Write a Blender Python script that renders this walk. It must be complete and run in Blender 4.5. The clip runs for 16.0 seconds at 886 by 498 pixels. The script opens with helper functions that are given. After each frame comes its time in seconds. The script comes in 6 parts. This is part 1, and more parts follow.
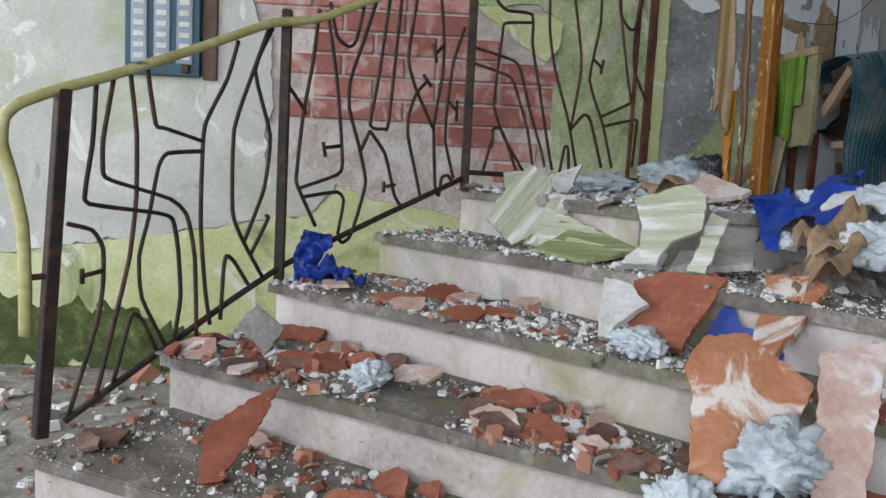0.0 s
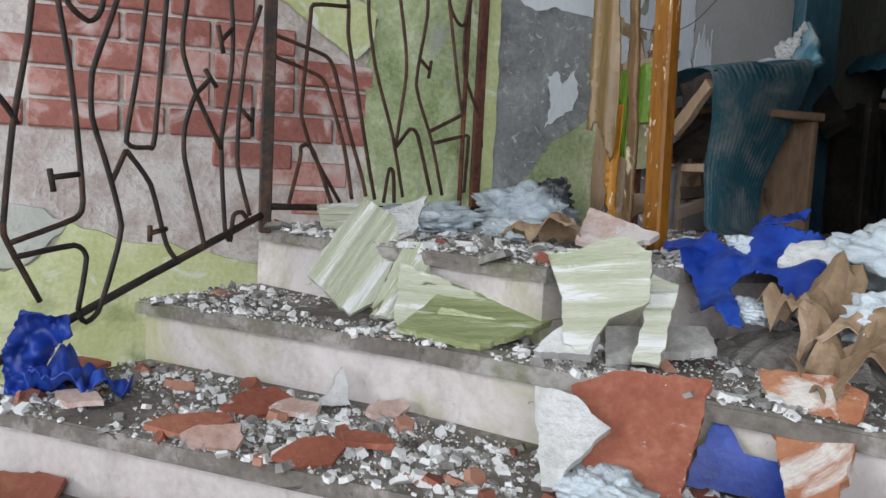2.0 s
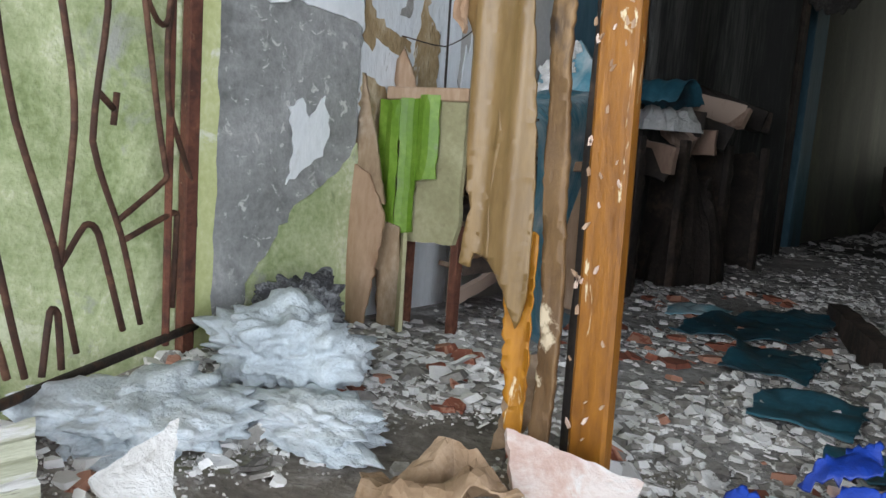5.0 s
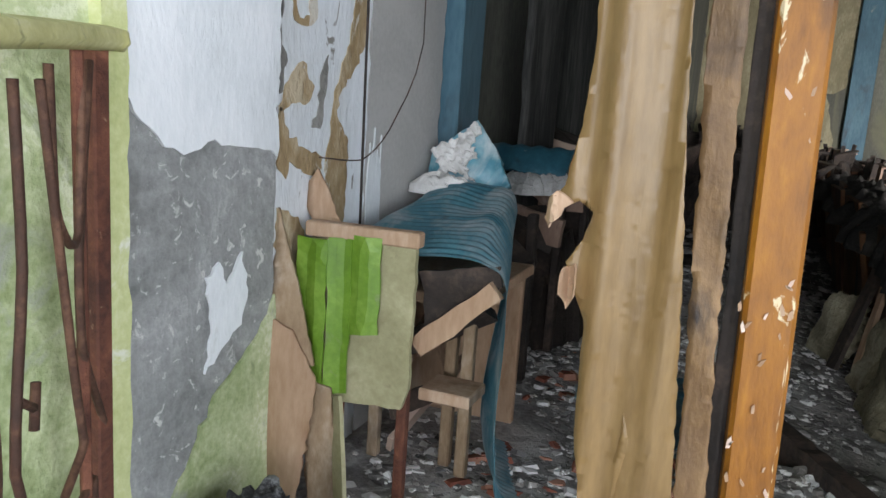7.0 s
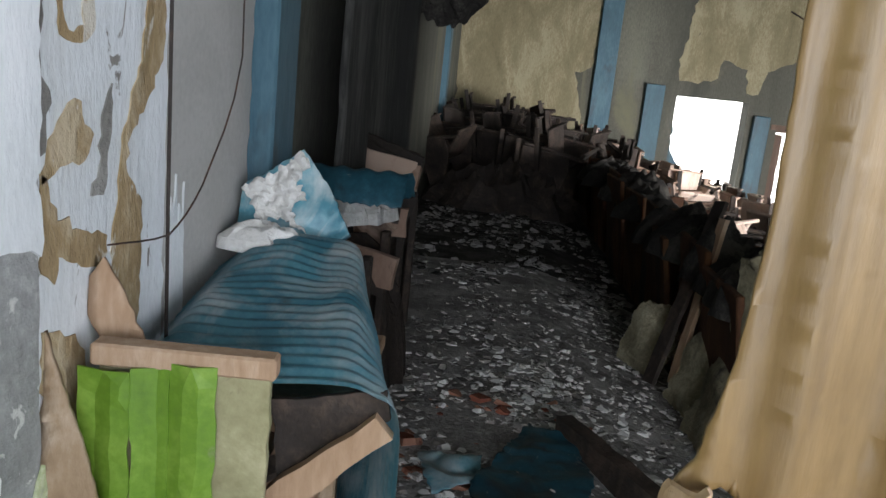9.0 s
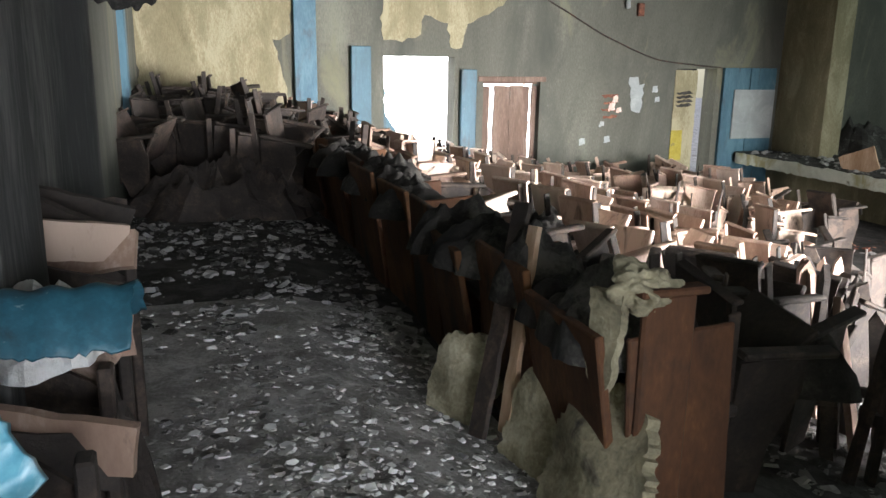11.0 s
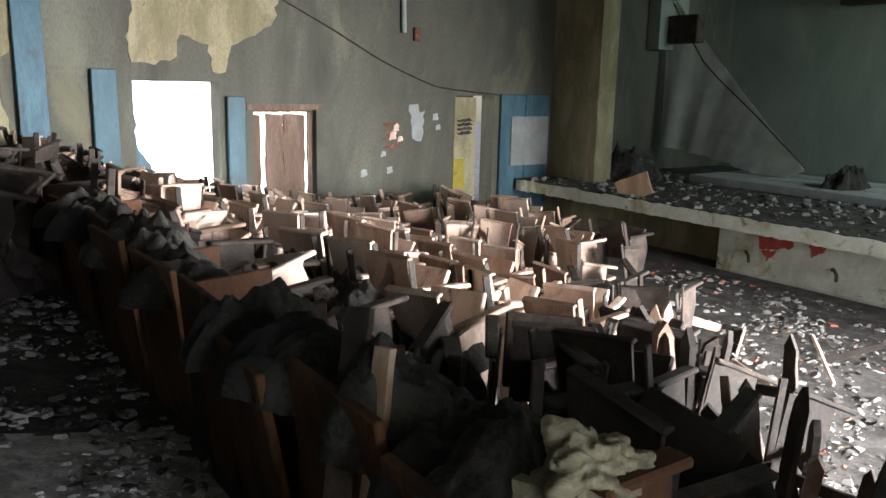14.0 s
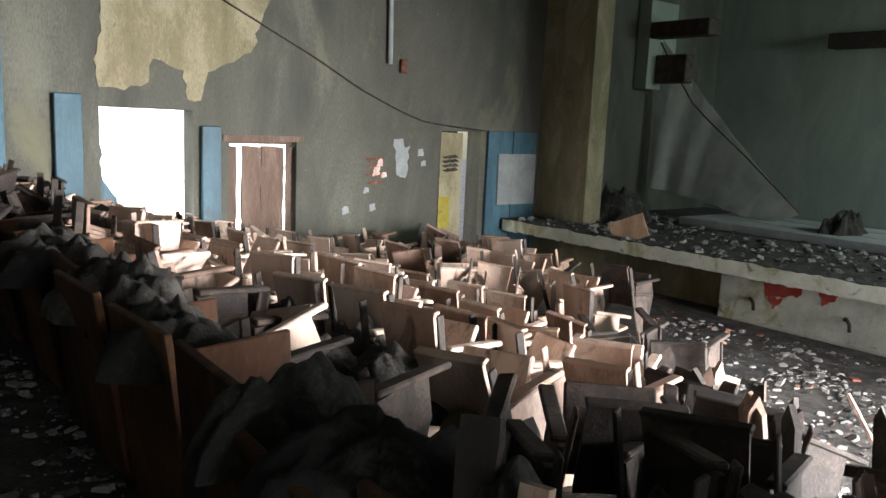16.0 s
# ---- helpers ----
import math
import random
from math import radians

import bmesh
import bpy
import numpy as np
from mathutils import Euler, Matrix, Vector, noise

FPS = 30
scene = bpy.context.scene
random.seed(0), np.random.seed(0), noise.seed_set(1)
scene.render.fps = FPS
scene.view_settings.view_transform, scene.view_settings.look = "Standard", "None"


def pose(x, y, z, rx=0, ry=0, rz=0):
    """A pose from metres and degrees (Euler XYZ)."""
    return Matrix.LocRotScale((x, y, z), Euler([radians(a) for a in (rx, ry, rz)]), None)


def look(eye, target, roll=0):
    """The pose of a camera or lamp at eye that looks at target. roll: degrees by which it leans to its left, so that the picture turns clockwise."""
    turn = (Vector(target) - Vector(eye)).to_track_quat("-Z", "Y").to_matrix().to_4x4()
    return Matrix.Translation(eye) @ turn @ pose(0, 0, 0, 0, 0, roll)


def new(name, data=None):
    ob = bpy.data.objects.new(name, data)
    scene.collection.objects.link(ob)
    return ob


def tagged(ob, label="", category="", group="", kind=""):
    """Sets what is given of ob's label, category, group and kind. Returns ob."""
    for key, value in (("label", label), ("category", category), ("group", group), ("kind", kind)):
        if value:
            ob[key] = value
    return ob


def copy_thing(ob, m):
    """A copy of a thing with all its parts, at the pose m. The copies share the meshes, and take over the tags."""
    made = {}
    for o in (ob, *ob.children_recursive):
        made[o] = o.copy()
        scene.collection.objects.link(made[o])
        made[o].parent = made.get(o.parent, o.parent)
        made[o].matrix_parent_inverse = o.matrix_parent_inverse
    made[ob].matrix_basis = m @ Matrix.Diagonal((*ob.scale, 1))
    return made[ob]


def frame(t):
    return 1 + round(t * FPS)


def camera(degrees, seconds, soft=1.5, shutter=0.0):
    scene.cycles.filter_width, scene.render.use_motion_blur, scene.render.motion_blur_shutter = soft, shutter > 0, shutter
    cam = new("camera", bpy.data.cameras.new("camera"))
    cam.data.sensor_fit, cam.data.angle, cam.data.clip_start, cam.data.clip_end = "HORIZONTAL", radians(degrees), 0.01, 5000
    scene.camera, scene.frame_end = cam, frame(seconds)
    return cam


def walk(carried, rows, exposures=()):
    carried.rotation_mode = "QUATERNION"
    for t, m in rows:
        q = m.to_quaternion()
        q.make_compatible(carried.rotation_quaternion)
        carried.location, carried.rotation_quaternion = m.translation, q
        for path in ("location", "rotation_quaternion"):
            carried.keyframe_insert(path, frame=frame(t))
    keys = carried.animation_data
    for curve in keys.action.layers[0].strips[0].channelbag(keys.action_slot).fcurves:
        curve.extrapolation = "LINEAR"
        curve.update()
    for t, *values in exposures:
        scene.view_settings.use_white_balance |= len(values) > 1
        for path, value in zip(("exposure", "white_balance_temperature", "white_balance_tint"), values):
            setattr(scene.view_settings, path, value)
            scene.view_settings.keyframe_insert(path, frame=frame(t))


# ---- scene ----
cam = camera(58.4, 16.0)
PATH = [
    (0, (0.434, 0.844, 1.474), (-1.552, 0.889, 1.248), 2.9),
    (0.5, (0.206, 0.731, 1.492), (-1.779, 0.868, 1.289), 2.9),
    (1, (0.025, 0.68, 1.5), (-1.949, 0.935, 1.302), 3.0),
    (1.5, (-0.219, 0.683, 1.527), (-2.161, 1.123, 1.345), 2.8),
    (2, (-0.4, 0.713, 1.535), (-2.277, 1.379, 1.354), 2.9),
    (2.5, (-0.635, 0.724, 1.551), (-2.427, 1.594, 1.373), 3.3),
    (3, (-0.793, 0.742, 1.578), (-2.521, 1.734, 1.408), 3.6),
    (3.5, (-1.012, 0.792, 1.655), (-2.673, 1.897, 1.503), 3.5),
    (3.7, (-1.053, 0.806, 1.69), (-2.681, 1.959, 1.55), 3.5),
    (5.8, (-1.932, 0.904, 2.091), (-3.002, 2.554, 1.733), 3.9),
    (6, (-1.978, 0.941, 2.156), (-3.016, 2.61, 1.786), 3.4),
    (6.5, (-2.066, 0.914, 2.245), (-2.974, 2.659, 1.883), 3.1),
    (7, (-2.238, 0.887, 2.311), (-2.959, 2.714, 1.937), 3.9),
    (7.5, (-2.365, 0.922, 2.333), (-2.939, 2.798, 1.944), 5.2),
    (8, (-2.535, 1.088, 2.385), (-2.948, 3.004, 1.985), 5.9),
    (8.5, (-2.572, 1.17, 2.441), (-2.833, 3.109, 2.027), 6.2),
    (8.7, (-2.59, 1.224, 2.444), (-2.78, 3.171, 2.027), 6.2),
    (10.8, (-2.767, 2.186, 2.557), (-2.265, 4.06, 2.072), 1.3),
    (11, (-2.759, 2.227, 2.558), (-2.149, 4.071, 2.08), 0.9),
    (11.5, (-2.72, 2.394, 2.564), (-1.886, 4.153, 2.104), -0.4),
    (12, (-2.663, 2.545, 2.578), (-1.639, 4.202, 2.124), -1.1),
    (12.5, (-2.558, 2.704, 2.562), (-1.452, 4.306, 2.105), -1.0),
    (13, (-2.481, 2.833, 2.572), (-1.369, 4.431, 2.116), -0.3),
    (13.5, (-2.49, 2.95, 2.575), (-1.384, 4.559, 2.144), 0.6),
    (14, (-2.51, 3.16, 2.578), (-1.385, 4.762, 2.167), 1.3),
    (14.5, (-2.51, 3.293, 2.571), (-1.356, 4.88, 2.18), 1.9),
    (15, (-2.481, 3.486, 2.549), (-1.307, 5.068, 2.203), 2.4),
    (15.5, (-2.448, 3.655, 2.56), (-1.268, 5.236, 2.231), 3.0),
    (16, (-2.432, 3.841, 2.513), (-1.218, 5.399, 2.198), 2.5),
]
EXPOSURES = [(0, -1.0), (1.0, -0.78), (1.5, -0.75), (3.0, -0.62), (6, 0.05), (8.7, -0.05), (10.8, 1.3), (11.6, 1.05), (12.5, 0.9), (16, 0.9)]
walk(cam, [(t, look(eye, target, roll)) for t, eye, target, roll in PATH], EXPOSURES)

# ---- world and light ----
world = bpy.data.worlds.new("world")
scene.world = world
world.use_nodes = True
wn = world.node_tree
sky = wn.nodes.new("ShaderNodeTexSky")
sky.sky_type, sky.sun_disc = "NISHITA", False
sky.sun_elevation, sky.sun_rotation = radians(50), radians(120)
wn.links.new(sky.outputs[0], wn.nodes["Background"].inputs[0])
wn.nodes["Background"].inputs[1].default_value = 0.11


def area_light(name, place, target, size_x, size_y, watts, colour=(1, 1, 1)):
    data = bpy.data.lights.new(name, "AREA")
    data.shape, data.size, data.size_y, data.energy, data.color = "RECTANGLE", size_x, size_y, watts, colour
    ob = new(name, data)
    ob.matrix_world = look(place, target)
    return ob


sun_data = bpy.data.lights.new("sun", "SUN")
sun_data.energy, sun_data.angle, sun_data.color = 1.0, radians(12), (1, 0.97, 0.92)
sun = new("sun", sun_data)
sun.matrix_world = look((0, 0, 0), (-0.45, 0.35, -0.8))
# daylight of the wide porch opening behind the stairs, of the doorways of the hall, and two added fill lamps
area_light("porch_daylight", (3.1, -0.6, 2.9), (-2.5, 0.9, 1.3), 4.4, 3.0, 360, (0.90, 0.955, 1.045))
# Added fill lamp without an opening; it brightens the aisle through the doorway.
area_light("aisle_fill_light", (-1.3, -3.7, 2.5), (-2.4, 3.0, 1.2), 3.6, 2.4, 330, (0.90, 0.955, 1.045))
area_light("side_door_daylight", (3.8, 2.1, 1.6), (0.9, 8.5, 0.3), 2.6, 1.8, 350, (1, 0.975, 0.98)).data.spread = radians(80)
area_light("far_door_daylight", (0.29, 12.65, 1.6), (0.0, 8.0, 0.6), 0.9, 1.7, 10, (1, 0.99, 1))
# Fill lamp added to brighten the stage; no opening stands behind it.
area_light("stage_fill_light", (9.5, 4.3, 3.9), (8.0, 10.0, 1.0), 2.4, 1.5, 105, (0.85, 1, 0.95))


# ---- materials ----
def material(name, colours, rough=0.85, scale=6.0, bump=0.3, spots=None, metal=0.0, streak=(1, 1, 1), fine=60.0, spread=0.18, island=0.0, own=False):
    """Two scales of noise mix the colours; spots = (colour, scale, from, to) lays a ragged stain over them."""
    m = bpy.data.materials.new(name)
    m.use_nodes = True
    n, l = m.node_tree.nodes, m.node_tree.links
    b = n["Principled BSDF"]
    b.inputs["Roughness"].default_value, b.inputs["Metallic"].default_value = rough, metal
    co = n.new("ShaderNodeNewGeometry")
    mp = n.new("ShaderNodeMapping")
    mp.inputs["Scale"].default_value = streak
    if own:
        l.new(n.new("ShaderNodeTexCoord").outputs["Object"], mp.inputs["Vector"])
    else:
        l.new(co.outputs["Position"], mp.inputs["Vector"])
    info = n.new("ShaderNodeObjectInfo")

    def tex(s, detail=6.0, dist=0.0):
        t = n.new("ShaderNodeTexNoise")
        t.inputs["Scale"].default_value, t.inputs["Detail"].default_value = s, detail
        t.inputs["Roughness"].default_value, t.inputs["Distortion"].default_value = 0.62, dist
        l.new(mp.outputs[0], t.inputs["Vector"])
        return t.outputs["Fac"]

    big, small = tex(scale, 8.0, 0.6), tex(fine, 5.0)
    add = n.new("ShaderNodeMath")
    add.operation = "MULTIPLY_ADD"
    l.new(small, add.inputs[0])
    add.inputs[1].default_value = 0.45
    l.new(big, add.inputs[2])
    val = add.outputs[0]
    if spread:
        rnd = n.new("ShaderNodeMath")
        rnd.operation = "MULTIPLY_ADD"
        l.new(info.outputs["Random"], rnd.inputs[0])
        rnd.inputs[1].default_value = spread
        l.new(val, rnd.inputs[2])
        val = rnd.outputs[0]
    if island:
        isl = n.new("ShaderNodeMath")
        isl.operation = "MULTIPLY_ADD"
        l.new(co.outputs["Random Per Island"], isl.inputs[0])
        isl.inputs[1].default_value = island
        l.new(val, isl.inputs[2])
        val = isl.outputs[0]
    ramp = n.new("ShaderNodeValToRGB")
    e = ramp.color_ramp.elements
    lo, hi = 0.52, 0.95 + spread + island
    for i, c in enumerate(colours):
        p = lo + (hi - lo) * i / max(1, len(colours) - 1)
        el = e[i] if i < 2 else e.new(p)
        el.position, el.color = p, (*c, 1)
    l.new(val, ramp.inputs[0])
    out = ramp.outputs[0]
    for colour, s, a, z in spots or ():
        r = n.new("ShaderNodeValToRGB")
        r.color_ramp.elements[0].position, r.color_ramp.elements[1].position = a, z
        l.new(tex(s, 7.0, 0.8), r.inputs[0])
        mix = n.new("ShaderNodeMix")
        mix.data_type = "RGBA"
        l.new(r.outputs[0], mix.inputs["Factor"])
        l.new(out, mix.inputs["A"])
        mix.inputs["B"].default_value = (*colour, 1)
        out = mix.outputs["Result"]
    l.new(out, b.inputs["Base Color"])
    if bump:
        bp = n.new("ShaderNodeBump")
        bp.inputs["Strength"].default_value, bp.inputs["Distance"].default_value = bump, 0.02
        l.new(add.outputs[0], bp.inputs["Height"])
        l.new(bp.outputs[0], b.inputs["Normal"])
    return m


M = {
    "marble": material("dusty_marble", [(0.30, 0.25, 0.23), (0.56, 0.50, 0.47), (0.66, 0.60, 0.57)], 0.6, 4, 0.12, [((0.33, 0.32, 0.15), 2.4, 0.53, 0.72), ((0.16, 0.13, 0.11), 9, 0.60, 0.76), ((0.12, 0.10, 0.09), 30, 0.68, 0.74)]),
    "tread_dirt": material("dirty_marble_tread", [(0.085, 0.07, 0.06), (0.20, 0.175, 0.15), (0.38, 0.35, 0.32)], 0.9, 7, 0.5, [((0.17, 0.18, 0.085), 2.5, 0.54, 0.70), ((0.05, 0.04, 0.035), 14, 0.62, 0.70)]),
    "plaster": material("white_plaster", [(0.40, 0.42, 0.36), (0.57, 0.57, 0.52), (0.70, 0.70, 0.65)], 0.9, 2.2, 0.3, [((0.36, 0.40, 0.18), 1.1, 0.50, 0.70), ((0.30, 0.29, 0.23), 9, 0.62, 0.74), ((0.74, 0.73, 0.68), 4, 0.60, 0.63)]),
    "yellowgreen": material("yellow_green_plaster", [(0.36, 0.40, 0.15), (0.54, 0.57, 0.28), (0.66, 0.68, 0.43)], 0.9, 3, 0.3, [((0.13, 0.17, 0.05), 2.2, 0.55, 0.72), ((0.70, 0.71, 0.60), 6, 0.60, 0.66)]),
    "moss": material("shaded_wall_moss", [(0.03, 0.045, 0.015), (0.08, 0.11, 0.03), (0.18, 0.21, 0.08)], 0.95, 9, 0.8, [((0.30, 0.32, 0.20), 14, 0.62, 0.70)]),
    "green": material("mossy_green_plaster", [(0.10, 0.15, 0.05), (0.27, 0.33, 0.15), (0.47, 0.52, 0.30), (0.60, 0.63, 0.44)], 0.92, 4, 0.5, [((0.36, 0.37, 0.32), 5, 0.60, 0.70), ((0.07, 0.10, 0.03), 6, 0.60, 0.74)]),
    "grey": material("bare_grey_cement", [(0.17, 0.175, 0.17), (0.33, 0.335, 0.33), (0.48, 0.48, 0.47)], 0.92, 5, 0.6, [((0.58, 0.58, 0.56), 30, 0.60, 0.66), ((0.12, 0.12, 0.115), 3, 0.56, 0.72), ((0.22, 0.28, 0.13), 2.2, 0.62, 0.8)]),
    "white": material("peeling_white_paint", [(0.62, 0.65, 0.66), (0.76, 0.79, 0.81), (0.82, 0.84, 0.86)], 0.8, 5, 0.25, [((0.45, 0.46, 0.42), 7, 0.62, 0.75)], streak=(1, 1, 0.4)),
    "mortar": material("rough_mortar", [(0.30, 0.22, 0.19), (0.50, 0.42, 0.38), (0.66, 0.61, 0.57)], 0.95, 8, 0.8),
    "brick": material("red_brick", [(0.24, 0.085, 0.065), (0.38, 0.15, 0.12), (0.52, 0.27, 0.23)], 0.92, 7, 0.5, [((0.60, 0.50, 0.47), 7, 0.52, 0.70)], spread=0.3),
    "iron": material("rusted_black_iron", [(0.018, 0.014, 0.012), (0.04, 0.03, 0.025), (0.10, 0.05, 0.03)], 0.65, 14, 0.4, metal=0.3),
    "rust": material("rusty_iron", [(0.05, 0.018, 0.012), (0.13, 0.045, 0.025), (0.22, 0.09, 0.05)], 0.85, 14, 0.5, [((0.35, 0.24, 0.16), 30, 0.66, 0.74)]),
    "handrail": material("yellow_painted_handrail", [(0.36, 0.34, 0.12), (0.55, 0.53, 0.24), (0.70, 0.68, 0.42)], 0.5, 9, 0.15, [((0.12, 0.12, 0.05), 18, 0.62, 0.74)]),
    "brown": material("brown_leatherette", [(0.10, 0.058, 0.020), (0.172, 0.105, 0.038), (0.25, 0.16, 0.065)], 0.42, 2.5, 0.12, [((0.62, 0.52, 0.36), 34, 0.735, 0.75), ((0.06, 0.035, 0.018), 3.5, 0.58, 0.78)], streak=(1, 1, 0.18)),
    "ochre": material("ochre_varnished_wood", [(0.11, 0.035, 0.002), (0.29, 0.110, 0.004), (0.42, 0.18, 0.008)], 0.55, 5, 0.3, [((0.66, 0.54, 0.34), 24, 0.63, 0.66), ((0.03, 0.018, 0.01), 4, 0.52, 0.68)], streak=(1, 1, 0.3)),
    "strip": material("peeling_brown_lath", [(0.07, 0.035, 0.015), (0.19, 0.11, 0.045), (0.32, 0.20, 0.09)], 0.6, 6, 0.4, [((0.62, 0.52, 0.36), 9, 0.62, 0.65), ((0.025, 0.016, 0.012), 6, 0.50, 0.64)], streak=(1, 1, 0.4)),
    "bluetrim": material("blue_painted_wood", [(0.018, 0.055, 0.075), (0.035, 0.10, 0.14), (0.065, 0.145, 0.19)], 0.6, 4, 0.2, [((0.035, 0.042, 0.042), 5, 0.56, 0.72), ((0.16, 0.20, 0.21), 8, 0.66, 0.72)], streak=(1, 1, 0.25)),
    "teal": material("teal_plastic_sheet", [(0.05, 0.19, 0.26), (0.12, 0.33, 0.41), (0.25, 0.47, 0.54)], 0.38, 3, 0.1, [((0.58, 0.63, 0.63), 6, 0.46, 0.70), ((0.10, 0.10, 0.09), 9, 0.66, 0.78)]),
    "tealdark": material("dark_teal_plastic", [(0.010, 0.04, 0.058), (0.02, 0.085, 0.12), (0.04, 0.14, 0.19)], 0.45, 3, 0.1, [((0.30, 0.31, 0.30), 12, 0.66, 0.72), ((0.02, 0.02, 0.02), 6, 0.54, 0.70)]),
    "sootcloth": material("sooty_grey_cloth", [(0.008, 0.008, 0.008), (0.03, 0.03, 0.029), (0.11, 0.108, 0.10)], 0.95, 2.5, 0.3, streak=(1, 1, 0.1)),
    "hallwall": material("stained_grey_green_plaster", [(0.045, 0.045, 0.036), (0.095, 0.096, 0.078), (0.16, 0.16, 0.128)], 0.9, 0.8, 0.3, [((0.26, 0.26, 0.22), 14, 0.70, 0.76), ((0.055, 0.057, 0.048), 0.9, 0.50, 0.66), ((0.15, 0.145, 0.095), 1.7, 0.58, 0.72)], streak=(1, 1, 0.35)),
    "yellowwall": material("old_yellow_plaster", [(0.12, 0.10, 0.055), (0.21, 0.183, 0.11), (0.31, 0.28, 0.185)], 0.9, 3, 0.3, [((0.18, 0.155, 0.09), 2, 0.58, 0.72), ((0.08, 0.07, 0.05), 9, 0.66, 0.72)], streak=(1, 1, 0.4)),
    "stagewall": material("grey_green_stage_plaster", [(0.17, 0.21, 0.18), (0.25, 0.30, 0.26), (0.32, 0.36, 0.32)], 0.9, 1.2, 0.2, streak=(1, 1, 0.4)),
    "soot": material("black_burnt_floor_and_shade", [(0.012, 0.011, 0.010), (0.032, 0.029, 0.026), (0.08, 0.075, 0.07)], 0.95, 5, 0.8, [((0.12, 0.115, 0.11), 11, 0.60, 0.70)]),
    "dirt": material("dusty_grey_floor", [(0.12, 0.10, 0.085), (0.25, 0.225, 0.20), (0.40, 0.375, 0.34)], 0.95, 9, 0.8, [((0.10, 0.065, 0.045), 4, 0.58, 0.7)]),
    "aisle": material("ashy_grey_floor", [(0.11, 0.10, 0.09), (0.31, 0.295, 0.28), (0.55, 0.53, 0.51)], 0.95, 6, 0.9, [((0.55, 0.54, 0.52), 9, 0.55, 0.64)]),
    "stagepaint": material("chipped_mint_paint", [(0.34, 0.36, 0.29), (0.52, 0.54, 0.46), (0.64, 0.66, 0.58)], 0.85, 3, 0.3, [((0.14, 0.12, 0.09), 5, 0.60, 0.72), ((0.36, 0.33, 0.18), 2, 0.56, 0.66)]),
    "seatwood": material("faded_pinkish_plywood", [(0.20, 0.12, 0.085), (0.33, 0.22, 0.165), (0.46, 0.34, 0.27)], 0.7, 4, 0.15, [((0.07, 0.05, 0.04), 7, 0.62, 0.75)], spread=0.3, streak=(1, 1, 0.4)),
    "darkwood": material("charred_and_shaded_wood", [(0.012, 0.010, 0.009), (0.035, 0.026, 0.021), (0.08, 0.055, 0.042)], 0.8, 7, 0.4),
    "redwood": material("red_brown_plywood", [(0.030, 0.010, 0.0035), (0.075, 0.028, 0.009), (0.135, 0.058, 0.019)], 0.85, 5, 0.2, [((0.012, 0.009, 0.007), 3, 0.52, 0.66)], streak=(1, 1, 0.4)),
    "ceiling": material("dark_ceiling", [(0.05, 0.05, 0.048), (0.10, 0.10, 0.095), (0.16, 0.155, 0.145)], 0.95, 1.5, 0.3),
    "concrete": material("plain_concrete", [(0.13, 0.13, 0.125), (0.20, 0.20, 0.19), (0.27, 0.27, 0.26)], 0.9, 3, 0.3),
    "door": material("weathered_brown_door", [(0.06, 0.035, 0.025), (0.12, 0.075, 0.055), (0.19, 0.13, 0.10)], 0.8, 5, 0.3, streak=(1, 1, 0.2)),
}

